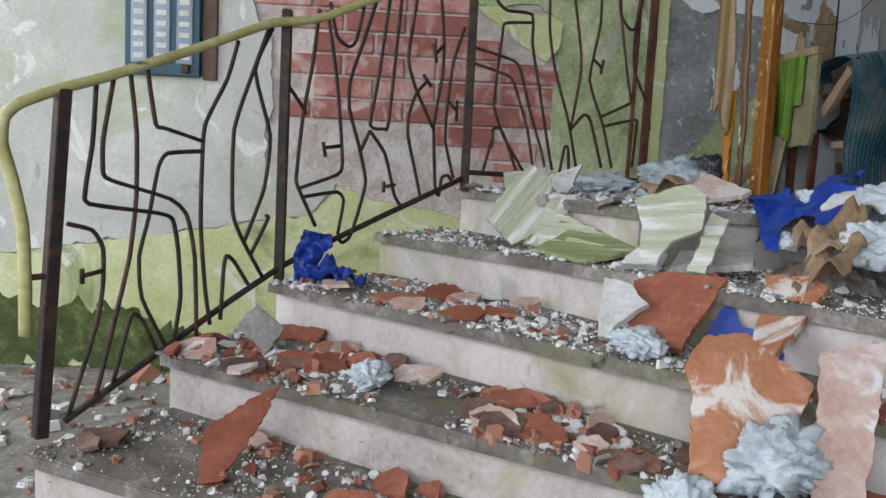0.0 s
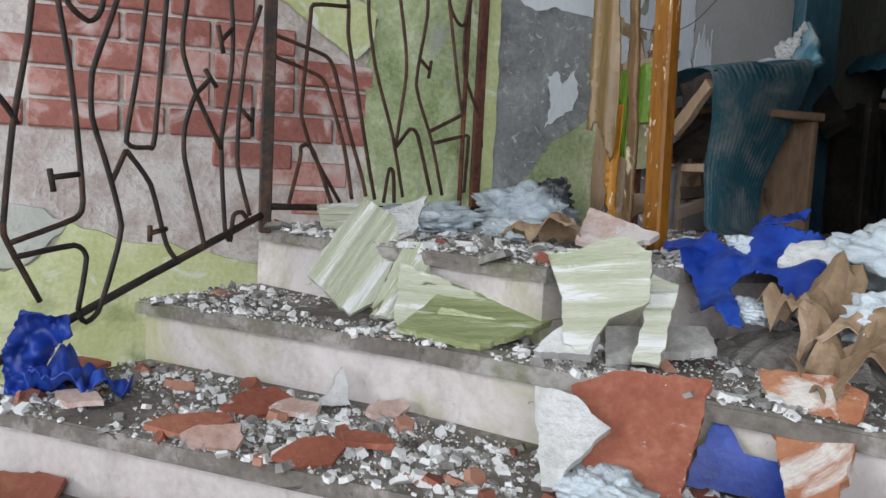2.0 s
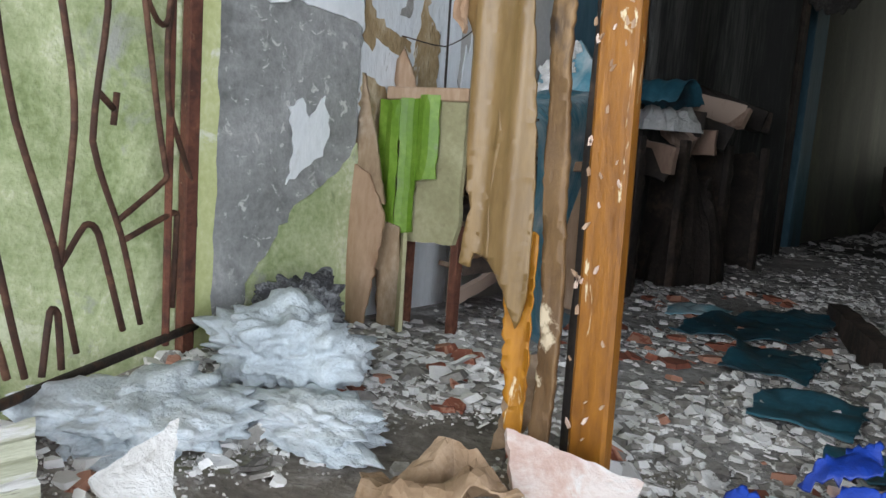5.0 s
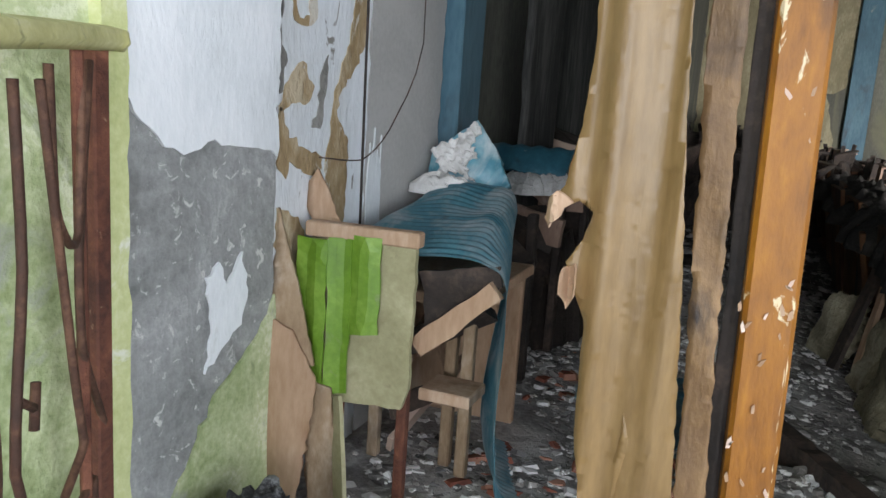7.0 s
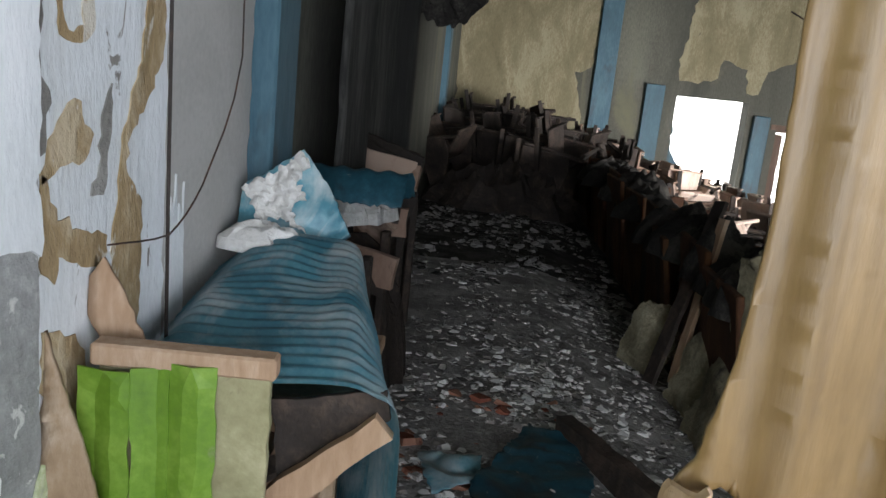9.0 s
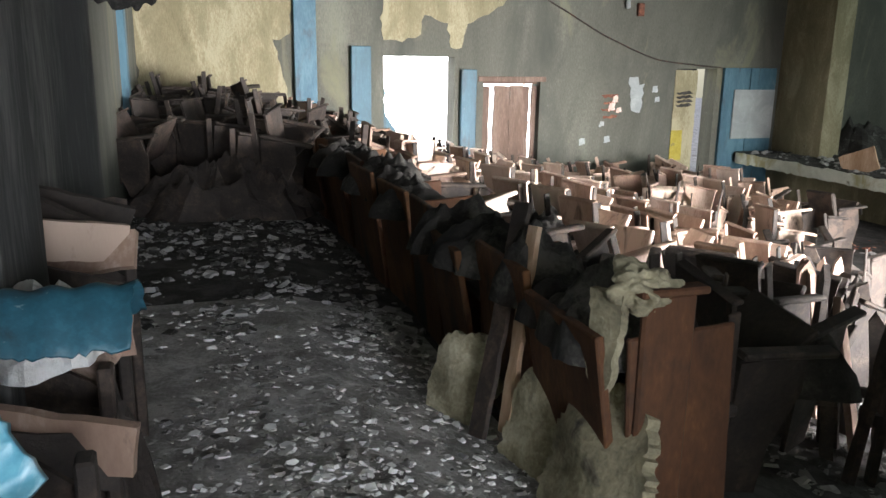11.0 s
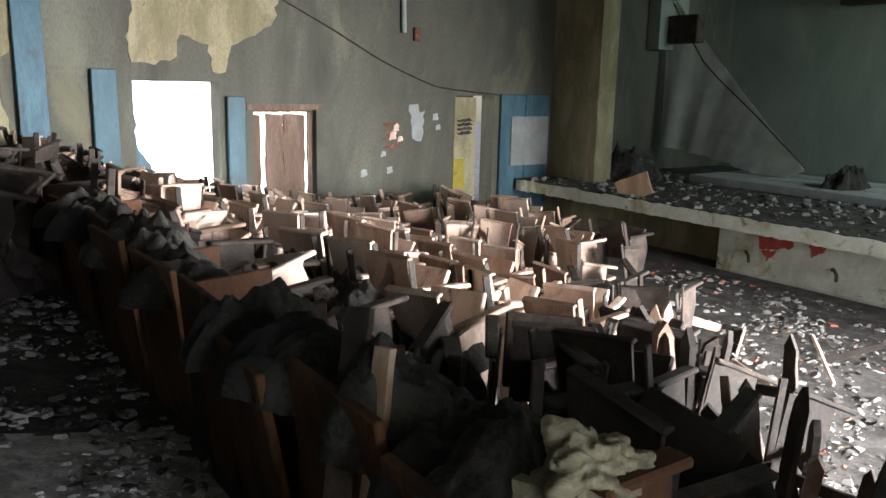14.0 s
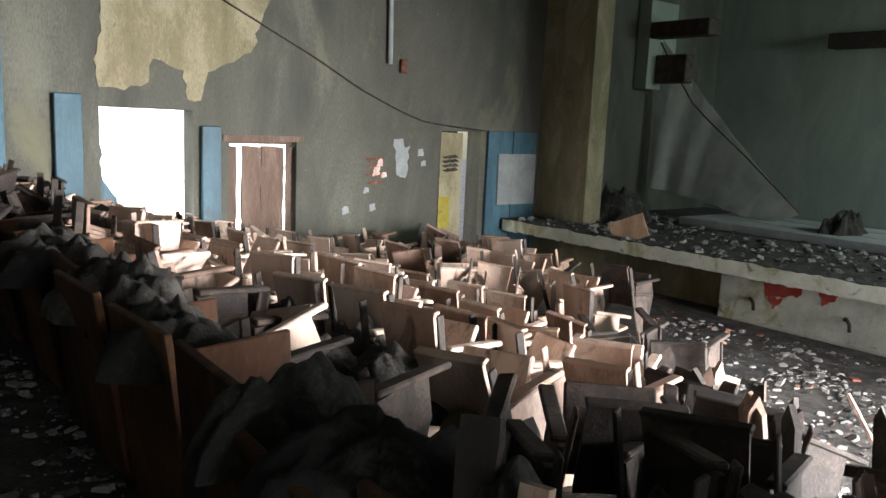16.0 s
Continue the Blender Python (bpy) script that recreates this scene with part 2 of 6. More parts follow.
M.update({
    "peel": material("flaking_pale_paint", [(0.56, 0.57, 0.56), (0.68, 0.71, 0.73), (0.76, 0.79, 0.82)], 0.8, 3.2, 0.4, [((0.46, 0.38, 0.26), 7, 0.62, 0.66), ((0.24, 0.23, 0.21), 13, 0.66, 0.68)], streak=(1, 1, 0.35)),
    "peelbrown": material("exposed_tan_undercoat", [(0.17, 0.11, 0.05), (0.36, 0.26, 0.14), (0.54, 0.45, 0.31)], 0.9, 8, 0.7, [((0.62, 0.58, 0.50), 12, 0.60, 0.64)], streak=(1, 1, 0.5)),
    "peelgrey": material("exposed_grey_cement", [(0.13, 0.125, 0.115), (0.24, 0.23, 0.21), (0.33, 0.32, 0.30)], 0.9, 9, 0.6),
    "greyplain": material("smooth_grey_plaster", [(0.33, 0.32, 0.30), (0.40, 0.39, 0.37), (0.46, 0.45, 0.43)], 0.85, 2, 0.1),
    "bluepale": material("grey_blue_metal", [(0.20, 0.26, 0.32), (0.28, 0.34, 0.40), (0.34, 0.40, 0.46)], 0.5, 6, 0.1),
    "paper": material("yellowed_paper", [(0.55, 0.54, 0.48), (0.68, 0.67, 0.62), (0.75, 0.75, 0.70)], 0.9, 9, 0.05),
    "ironc": material("rust_brown_iron", [(0.03, 0.018, 0.013), (0.075, 0.035, 0.022), (0.15, 0.075, 0.045)], 0.75, 14, 0.4, metal=0.2),
    "ribbed": material("pale_green_plaster_slab", [(0.40, 0.42, 0.27), (0.62, 0.63, 0.49), (0.78, 0.78, 0.71)], 0.85, 4, 0.5, [((0.27, 0.33, 0.13), 2.6, 0.58, 0.74), ((0.82, 0.82, 0.79), 4, 0.56, 0.61), ((0.16, 0.15, 0.10), 6, 0.66, 0.69)], streak=(0.8, 9.0, 9.0), own=True),
    "mossyslab": material("mossy_plaster_slab", [(0.20, 0.25, 0.09), (0.38, 0.42, 0.20), (0.60, 0.62, 0.42)], 0.88, 4, 0.5, [((0.13, 0.18, 0.04), 2.4, 0.54, 0.70), ((0.66, 0.67, 0.52), 5, 0.60, 0.66)], streak=(1.2, 6.0, 6.0), own=True),
    "terracotta": material("red_clay", [(0.20, 0.055, 0.032), (0.34, 0.11, 0.065), (0.44, 0.18, 0.11)], 0.85, 8, 0.25, [((0.62, 0.55, 0.50), 20, 0.64, 0.72)]),
    "darkclay": material("dark_brown_clay", [(0.07, 0.035, 0.026), (0.15, 0.08, 0.06), (0.24, 0.15, 0.12)], 0.85, 8, 0.3),
    "clayplaster": material("clay_with_plaster", [(0.36, 0.13, 0.06), (0.48, 0.21, 0.11), (0.56, 0.32, 0.21)], 0.85, 8, 0.4, [((0.72, 0.66, 0.60), 6, 0.53, 0.60), ((0.10, 0.04, 0.03), 16, 0.68, 0.72)]),
    "chunk": material("crumbly_white_plaster", [(0.50, 0.49, 0.46), (0.70, 0.69, 0.67), (0.80, 0.80, 0.79)], 0.95, 12, 0.7, [((0.30, 0.28, 0.25), 16, 0.64, 0.74)]),
    "chunkpink": material("pinkish_plaster", [(0.40, 0.23, 0.18), (0.58, 0.42, 0.36), (0.70, 0.62, 0.58)], 0.9, 9, 0.4, [((0.72, 0.70, 0.68), 14, 0.58, 0.66)]),
    "greyslab": material("grey_plaster_slab", [(0.22, 0.20, 0.18), (0.40, 0.38, 0.35), (0.55, 0.53, 0.50)], 0.9, 9, 0.4),
    "cardboard": material("brown_cardboard", [(0.16, 0.10, 0.05), (0.30, 0.20, 0.12), (0.42, 0.30, 0.20)], 0.85, 6, 0.2),
    "bluecloth": material("bright_blue_plastic", [(0.006, 0.022, 0.16), (0.012, 0.05, 0.34), (0.03, 0.10, 0.48)], 0.42, 6, 0.25, [((0.40, 0.43, 0.47), 17, 0.68, 0.78), ((0.01, 0.015, 0.05), 6, 0.60, 0.75)]),
    "wool": material("pale_insulation_wool", [(0.42, 0.47, 0.50), (0.62, 0.69, 0.73), (0.76, 0.81, 0.84)], 1.0, 9, 0.7, [((0.20, 0.20, 0.20), 7, 0.62, 0.80)], fine=140),
    "wooldark": material("scorched_wool", [(0.02, 0.02, 0.022), (0.06, 0.06, 0.065), (0.30, 0.31, 0.32)], 1.0, 14, 0.7, [((0.60, 0.64, 0.66), 12, 0.62, 0.72)], fine=140),
    "foam": material("yellowed_seat_foam", [(0.10, 0.085, 0.055), (0.26, 0.23, 0.15), (0.42, 0.38, 0.27)], 1.0, 6, 0.7, [((0.04, 0.035, 0.03), 5, 0.58, 0.72)]),
    "foamdark": material("dark_seat_foam", [(0.010, 0.009, 0.008), (0.030, 0.027, 0.024), (0.085, 0.078, 0.068)], 1.0, 6, 0.7),
    "chipgrey": material("plaster_chips", [(0.07, 0.06, 0.055), (0.36, 0.34, 0.31), (0.78, 0.77, 0.75)], 0.95, 14, 0.4, spread=0.0, island=0.6),
    "chipdust": material("plaster_grit", [(0.09, 0.08, 0.07), (0.32, 0.30, 0.275), (0.62, 0.60, 0.57)], 0.95, 14, 0.2, spread=0.0, island=0.5),
    "chipred": material("brick_chips", [(0.13, 0.05, 0.035), (0.30, 0.10, 0.06), (0.44, 0.22, 0.15)], 0.92, 14, 0.3, spread=0.0, island=0.5),
    "chiphall": material("sooty_flakes", [(0.035, 0.03, 0.028), (0.21, 0.20, 0.19), (0.66, 0.645, 0.63)], 0.92, 10, 0.3, spread=0.0, island=0.6),
    "chipblack": material("near_black_litter", [(0.012, 0.011, 0.010), (0.045, 0.042, 0.038), (0.09, 0.086, 0.08), (0.27, 0.26, 0.25)], 0.9, 10, 0.3, spread=0.0, island=0.55),
    "greensheet": material("bright_green_plastic", [(0.075, 0.16, 0.012), (0.14, 0.27, 0.022), (0.22, 0.36, 0.05)], 0.45, 4, 0.1, [((0.24, 0.25, 0.15), 9, 0.62, 0.75), ((0.30, 0.29, 0.25), 5, 0.66, 0.72)]),
    "olive": material("olive_painted_board", [(0.22, 0.20, 0.10), (0.34, 0.32, 0.18), (0.44, 0.41, 0.25)], 0.7, 6, 0.2, [((0.16, 0.11, 0.07), 9, 0.62, 0.72)]),
    "rawwood": material("bare_split_wood", [(0.26, 0.15, 0.08), (0.42, 0.28, 0.18), (0.54, 0.40, 0.29)], 0.8, 6, 0.3, [((0.13, 0.08, 0.05), 7, 0.62, 0.74)], streak=(1, 1, 0.25)),
    "warpwood": material("mouldy_split_wood", [(0.16, 0.10, 0.05), (0.34, 0.24, 0.15), (0.50, 0.40, 0.30)], 0.85, 5, 0.4, [((0.12, 0.07, 0.02), 5, 0.54, 0.66), ((0.10, 0.12, 0.04), 7, 0.62, 0.74)], streak=(1, 1, 0.4)),
    "veil": material("dusty_white_veil", [(0.45, 0.46, 0.43), (0.58, 0.59, 0.56), (0.68, 0.69, 0.66)], 0.95, 3, 0.2),
    "board": material("pale_grey_board", [(0.20, 0.22, 0.22), (0.27, 0.29, 0.29), (0.34, 0.36, 0.36)], 0.8, 4, 0.1),
    "redpaint": material("red_paint", [(0.26, 0.03, 0.02), (0.36, 0.05, 0.035), (0.42, 0.09, 0.06)], 0.8, 10, 0.2),
    "yellowpaint": material("yellow_paint", [(0.20, 0.16, 0.02), (0.28, 0.225, 0.025), (0.33, 0.27, 0.05)], 0.8, 10, 0.1, [((0.12, 0.11, 0.07), 12, 0.60, 0.68)]),
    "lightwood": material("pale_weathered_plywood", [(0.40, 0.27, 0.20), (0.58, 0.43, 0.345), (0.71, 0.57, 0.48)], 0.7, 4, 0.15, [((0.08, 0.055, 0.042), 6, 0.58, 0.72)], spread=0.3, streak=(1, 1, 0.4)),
})
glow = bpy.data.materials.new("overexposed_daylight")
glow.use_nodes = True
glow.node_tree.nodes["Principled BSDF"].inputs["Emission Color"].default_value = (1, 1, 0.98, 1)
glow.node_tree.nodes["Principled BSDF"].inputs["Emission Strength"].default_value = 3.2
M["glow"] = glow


# ---- building blocks ----
def finish(bm, name, mat, parent=None, label="", smooth=False):
    me = bpy.data.meshes.new(name)
    bmesh.ops.recalc_face_normals(bm, faces=bm.faces)
    bm.to_mesh(me)
    bm.free()
    me.materials.append(M[mat] if isinstance(mat, str) else mat)
    if smooth:
        me.polygons.foreach_set("use_smooth", [True] * len(me.polygons))
    ob = new(name, me)
    if parent:
        ob.parent = parent
    if label:
        ob["label"] = label
    return ob


def box_bm(lo, hi, bevel=0.0, bm=None, m=None):
    bm = bm or bmesh.new()
    c = [(a + b) / 2 for a, b in zip(lo, hi)]
    s = [b - a for a, b in zip(lo, hi)]
    mat = Matrix.Translation(c) @ Matrix.Diagonal((*s, 1))
    r = bmesh.ops.create_cube(bm, size=1, matrix=(m @ mat) if m else mat)
    if bevel:
        edges = list({e for v in r["verts"] for e in v.link_edges})
        bmesh.ops.bevel(bm, geom=edges, offset=bevel, segments=1, affect="EDGES")
    return bm


def box(name, lo, hi, mat, parent=None, bevel=0.0, label=""):
    return finish(box_bm(lo, hi, bevel), name, mat, parent, label)


def prism_bm(poly, z0, z1, bm=None, bevel=0.0):
    """A flat polygon (x, y) drawn up from z0 to z1."""
    bm = bm or bmesh.new()
    a = [bm.verts.new((x, y, z0)) for x, y in poly]
    b = [bm.verts.new((x, y, z1)) for x, y in poly]
    bm.faces.new(a)
    top = bm.faces.new(b)
    for i in range(len(poly)):
        j = (i + 1) % len(poly)
        bm.faces.new((a[i], a[j], b[j], b[i]))
    if bevel:
        bmesh.ops.bevel(bm, geom=list(top.edges), offset=bevel, segments=2, affect="EDGES")
    return bm


def empty(name, label, category, group="", kind="", at=(0, 0, 0)):
    ob = new(name)
    ob.location = at
    return tagged(ob, label, category, group, kind)


def ragged(poly, step=0.03, jag=0.012, rng=random):
    """Outline of a polygon with broken, uneven edges."""
    out = []
    for i, (x0, y0) in enumerate(poly):
        x1, y1 = poly[(i + 1) % len(poly)]
        d = math.hypot(x1 - x0, y1 - y0)
        n = max(1, int(d / step))
        nx, ny = -(y1 - y0) / max(d, 1e-6), (x1 - x0) / max(d, 1e-6)
        for k in range(n):
            f = k / n
            o = 0 if k == 0 else rng.gauss(0, 0.6) * jag
            out.append((x0 + (x1 - x0) * f + nx * o, y0 + (y1 - y0) * f + ny * o))
    return out


def plate_bm(poly, thick, m=None, bm=None, bend=None):
    """A plate with the outline poly in its own x, y, thick along z; bend(x, y) lifts it out of its plane."""
    bm = bm or bmesh.new()
    fr = [bm.verts.new((x, y, 0)) for x, y in poly]
    face = bm.faces.new(fr)
    if bend:
        bmesh.ops.triangulate(bm, faces=[face])
        bmesh.ops.subdivide_edges(bm, edges=[e for e in bm.edges if e.calc_length() > 0.05], cuts=2, use_grid_fill=True)
        bmesh.ops.triangulate(bm, faces=bm.faces[:])
        for v in bm.verts:
            v.co.z += bend(v.co.x, v.co.y)
    r = bmesh.ops.extrude_face_region(bm, geom=bm.faces[:])
    for v in r["geom"]:
        if isinstance(v, bmesh.types.BMVert):
            v.co.z += thick
    if m:
        bm.transform(m)
    return bm


def sheet_bm(poly, step, thick, lift=None, m=None, jag=0.0):
    """A thin sheet with the outline poly, cut into a grid of that step and lifted by lift(x, y) out of its plane."""
    bm = bmesh.new()
    face = bm.faces.new([bm.verts.new((x, y, 0)) for x, y in (ragged(poly, step * 0.8, jag) if jag else poly)])
    bmesh.ops.triangulate(bm, faces=[face])
    for axis in (0, 1):
        lo, hi = min(p[axis] for p in poly), max(p[axis] for p in poly)
        for k in range(1, int((hi - lo) / step) + 1):
            at = [0, 0, 0]
            at[axis] = lo + k * step
            bmesh.ops.bisect_plane(bm, geom=bm.verts[:] + bm.edges[:] + bm.faces[:], dist=1e-5, plane_co=at, plane_no=(1 - axis, axis, 0))
    bmesh.ops.triangulate(bm, faces=[f for f in bm.faces if len(f.verts) > 4])
    if lift:
        for v in bm.verts:
            v.co.z = lift(v.co.x, v.co.y)
    r = bmesh.ops.extrude_face_region(bm, geom=bm.faces[:])
    for v in r["geom"]:
        if isinstance(v, bmesh.types.BMVert):
            v.co.z += thick
    if m:
        bm.transform(m)
    return bm


def folds(x, y, seed, freq, amp):
    """Sharp creases of crumpled sheets at two scales."""
    p = Vector((x * freq, y * freq, seed * 1.7))
    return amp * (abs(noise.noise(p)) * 1.6 + 0.5 * abs(noise.noise(p * 2.3)) - 0.25)


# a frame on a wall x = const: local x runs along world y, local y up, local z out of the wall towards +x
def on_x(x, y0=0.0, z0=0.0):
    return Matrix(((0, 0, 1, x), (1, 0, 0, y0), (0, 1, 0, z0), (0, 0, 0, 1)))


# a frame on a wall y = const that is seen from smaller y: local x along world x, local z towards -y
def on_y(y, x0=0.0, z0=0.0):
    return Matrix(((1, 0, 0, x0), (0, 0, -1, y), (0, 1, 0, z0), (0, 0, 0, 1)))


# ---- the structure ----
NX = -3.23            # face of the long wall beside stairs and hall
DOOR_Y = 1.97         # face of the wall with the wide doorway
FAR_Y = 12.55


def floor_z(x):
    """Height of the raked floor of the hall."""
    if x < -2.3:
        return 1.36
    if x < 1.7:
        return 1.36 - 0.92 * (x + 2.3) / 4.0
    return 0.44


def structure(ob, label, category):
    return tagged(ob, label, category, kind="structure")


structure(box("ground", (-40, -40, 0.20), (40, 40, 0.42), "dirt"), "dusty grey ground at the foot of the stairs", "ground")
wall_n = structure(box("wall_long", (NX - 0.3, -4.0, 0.3), (NX, 12.9, 6.3), "mortar"), "long masonry wall with peeling plaster and bare brick", "wall")
bm = box_bm((-1.35, DOOR_Y, 0.3), (2.3, DOOR_Y + 0.25, 6.3))
box_bm((5.2, DOOR_Y, 0.3), (12.5, DOOR_Y + 0.25, 6.3), bm=bm)
box_bm((2.3, DOOR_Y, 2.6), (5.2, DOOR_Y + 0.25, 6.3), bm=bm)
box_bm((-3.23, DOOR_Y, 4.0), (-1.35, DOOR_Y + 0.25, 6.3), bm=bm)
structure(finish(bm, "wall_entrance", "hallwall"), "plastered wall with the wide doorway into the hall", "wall")
bm = box_bm((NX, FAR_Y, 0.3), (-0.2, FAR_Y + 0.3, 6.3))
box_bm((0.78, FAR_Y, 0.3), (1.2, FAR_Y + 0.3, 6.3), bm=bm)
box_bm((2.05, FAR_Y, 0.3), (4.25, FAR_Y + 0.3, 6.3), bm=bm)
box_bm((4.95, FAR_Y, 0.3), (12.5, FAR_Y + 0.3, 6.3), bm=bm)
for x0, x1, z in ((-0.2, 0.78, 2.52), (1.2, 2.05, 2.2), (4.25, 4.95, 2.4)):
    box_bm((x0, FAR_Y, z), (x1, FAR_Y + 0.3, 6.3), bm=bm)
structure(finish(bm, "wall_far", "hallwall"), "high stained grey-green plaster wall with doorways", "wall")
structure(box("wall_stage_back", (10.5, DOOR_Y, 0.3), (10.8, 13, 6.3), "stagewall"), "grey-green plaster wall behind the stage", "wall")
structure(box("ceiling", (-3.6, 1.6, 6.3), (12.8, 13, 6.5), "ceiling"), "dark ceiling over the hall", "ceiling")
structure(box("ceiling_porch", (-3.6, -4.2, 4.6), (1.5, 1.97, 4.8), "concrete"), "plain concrete ceiling over the stairs", "ceiling")
structure(box("wall_porch", (-3.6, -4.3, 0.3), (3.5, -4.0, 4.8), "concrete"), "plain side wall beyond the stairs", "wall")

# Unseen wall added to keep the side light off the near seats.
structure(box("wall_vestibule", (0.55, DOOR_Y + 0.25, 0.3), (0.75, 4.1, 6.3), "hallwall"), "unseen plain wall added to keep side light off the near seats", "wall")

# the raked hall floor
bm = bmesh.new()
xs = [NX, -2.3, -1.3, -0.3, 0.7, 1.7, 5.9, 10.6]
top = [[bm.verts.new((x, y, floor_z(x))) for y in (DOOR_Y + 0.1, 12.6)] for x in xs]
for a, b in zip(top, top[1:]):
    bm.faces.new((a[0], b[0], b[1], a[1]))
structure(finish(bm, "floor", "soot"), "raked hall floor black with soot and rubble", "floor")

bm = bmesh.new()
strip = [[bm.verts.new((x, y, floor_z(x) + 0.004)) for y in (DOOR_Y + 0.121, 6.1)] for x in (NX, -2.3, -1.7)]
for a, b in zip(strip, strip[1:]):
    bm.faces.new((a[0], b[0], b[1], a[1]))
structure(finish(bm, "floor_aisle", "aisle"), "ashy grey aisle floor inside the doorway", "floor")

structure(box("floor_entrance", (-2.295, DOOR_Y + 0.122, 0.9), (-1.36, 3.2, 1.362), "aisle", bevel=0.01), "level dusty grey floor inside the doorway", "floor")

# stairs that fan out from the railing
LEFT = [(-1.43, -0.107), (-1.80, 0.10), (-2.20, 0.325), (-2.51, 0.65), (-2.80, 0.955)]
RIGHT = [(-0.42, 1.97), (-0.60, 1.97), (-0.73, 1.97), (-0.92, 1.97), (-1.88, 1.97)]
MID = [(-1.0, 0.75), (-1.22, 0.98), (-1.59, 1.03), (-1.93, 1.205), (-1.87, 1.465)]
TOPS = [0.72, 0.88, 1.036, 1.19, 1.36]
stairs = structure(new("stairs"), "wide dusty marble stairs strewn with rubble", "stairs")
for k in range(5):
    edge = [LEFT[k], MID[k], RIGHT[k]]
    back = [RIGHT[k + 1], MID[k + 1], LEFT[k + 1]] if k < 4 else [(-1.88, DOOR_Y + 0.12), (NX, DOOR_Y + 0.12), (NX, 1.85)]
    cx, cy = -3.2, 1.9

    def inset(p, d):
        n = math.hypot(cx - p[0], cy - p[1])
        return (p[0] + (cx - p[0]) / n * d, p[1] + (cy - p[1]) / n * d)
    finish(prism_bm([inset(p, 0.03) for p in edge] + back, 0.40, TOPS[k] - 0.035), "riser", "marble", stairs)
    deep = [inset(p, 0.06) for p in back] if k < 4 else back
    finish(prism_bm(edge + deep, TOPS[k] - 0.034, TOPS[k], bevel=0.006), "tread", "tread_dirt", stairs)
# stage
stage = structure(new("stage"), "raised stage with a broken painted front", "stage")
finish(box_bm((5.35, DOOR_Y + 0.25, 1.0), (10.5, FAR_Y, 1.16), 0.02), "stage_floor", "soot", stage)
finish(box_bm((6.0, 8.95, 0.4), (6.2, FAR_Y, 1.0)), "front_wall", "yellowwall", stage)
finish(box_bm((5.62, DOOR_Y + 0.25, 0.4), (5.9, 8.95, 1.0)), "front_panel", "stagepaint", stage)
structure(box("pillar", (6.1, 11.55, 0.4), (6.45, FAR_Y, 6.3), "yellowwall"), "yellowed plaster pillar at the side of the stage opening", "pillar")
# ---- coverings of the long wall ----
def wall_plate(name, mat, poly, thick, proud=0.0, label="", jag=0.012, step=0.035):
    ob = finish(plate_bm(ragged(poly, step, jag), thick, on_x(NX + proud)), name, mat, wall_n)
    if label:
        ob["label"] = label
    return ob


wall_plate("plaster_coat", "plaster", [(-4.0, 0.95), (-1.1, 0.95), (-0.3, 1.08), (0.30, 1.19), (0.42, 1.335), (0.35, 1.37), (0.10, 1.41), (0.09, 1.54), (0.13, 1.67), (0.11, 1.97), (0.02, 2.14), (-0.05, 2.5), (0.1, 4.5), (-4.0, 4.5)], 0.018, label="old off-white plaster with damp stains")
wall_plate("plaster_coat", "yellowgreen", [(-4.0, 0.43), (1.38, 0.43), (1.38, 1.12), (1.06, 1.18), (0.85, 1.24), (0.58, 1.27), (0.43, 1.33), (0.31, 1.185), (-0.3, 1.075), (-1.1, 0.945), (-4.0, 0.945)], 0.016, label="yellow-green damp plaster near the ground")
wall_plate("plaster_coat", "green", [(1.385, 0.43), (1.832, 0.43), (1.832, 4.5), (0.3, 4.5), (0.45, 2.6), (0.86, 2.22), (1.1, 2.15), (1.30, 2.18), (1.42, 2.08), (1.38, 1.9), (1.39, 1.67), (1.40, 1.5)], 0.020, label="mossy green plaster breaking away")
# Moss plate whose dark colour also holds the shade low on the wall.
wall_plate("moss_stain", "moss", [(-4.0, 0.43), (0.1, 0.43), (0.0, 0.55), (-0.25, 0.60), (-0.5, 0.72), (-0.9, 0.70), (-1.3, 0.90), (-2.0, 0.85), (-4.0, 1.0)], 0.003, 0.0175, "moss creeping up from the ground, darkened with the low wall's shade", 0.05, 0.03)
wall_plate("loose_plaster", "yellowgreen", [(1.02, 2.16), (1.20, 2.02), (1.345, 1.93), (1.40, 1.99), (1.415, 2.10), (1.36, 2.13), (1.2, 2.15)], 0.015, 0.022, "loose flap of yellow-green plaster", 0.006)
wall_plate("pilaster_edge", "yellowgreen", [(1.832, 0.43), (1.884, 0.43), (1.884, 4.5), (1.832, 4.5)], 0.045, label="pale green corner strip", jag=0.004)
wall_plate("cement_coat", "grey", [(1.884, 1.0), (2.335, 1.0), (2.335, 2.3), (1.884, 2.4)], 0.022, label="bare grey cement render", jag=0.003)
wall_plate("paint_coat", "white", [(1.888, 2.29), (1.93, 2.24), (1.985, 2.195), (2.06, 2.185), (2.12, 2.205), (2.19, 2.19), (2.26, 2.185), (2.33, 2.165), (2.33, 4.5), (1.888, 4.5)], 0.006, 0.0235, "peeling white paint", 0.006, 0.02)
wall_plate("paint_patch", "white", [(2.10, 1.94), (2.14, 1.965), (2.165, 1.915), (2.215, 1.975), (2.235, 1.89), (2.215, 1.82), (2.16, 1.79), (2.10, 1.745), (2.12, 1.84)], 0.006, 0.0235, "island of white paint", 0.006, 0.015)
wall_plate("paint_patch", "green", [(2.335, 1.86), (2.26, 1.77), (2.13, 1.69), (2.07, 1.60), (1.99, 1.50), (2.0, 1.37), (2.335, 1.37)], 0.006, 0.0235, "green mossy patch", 0.010, 0.02)
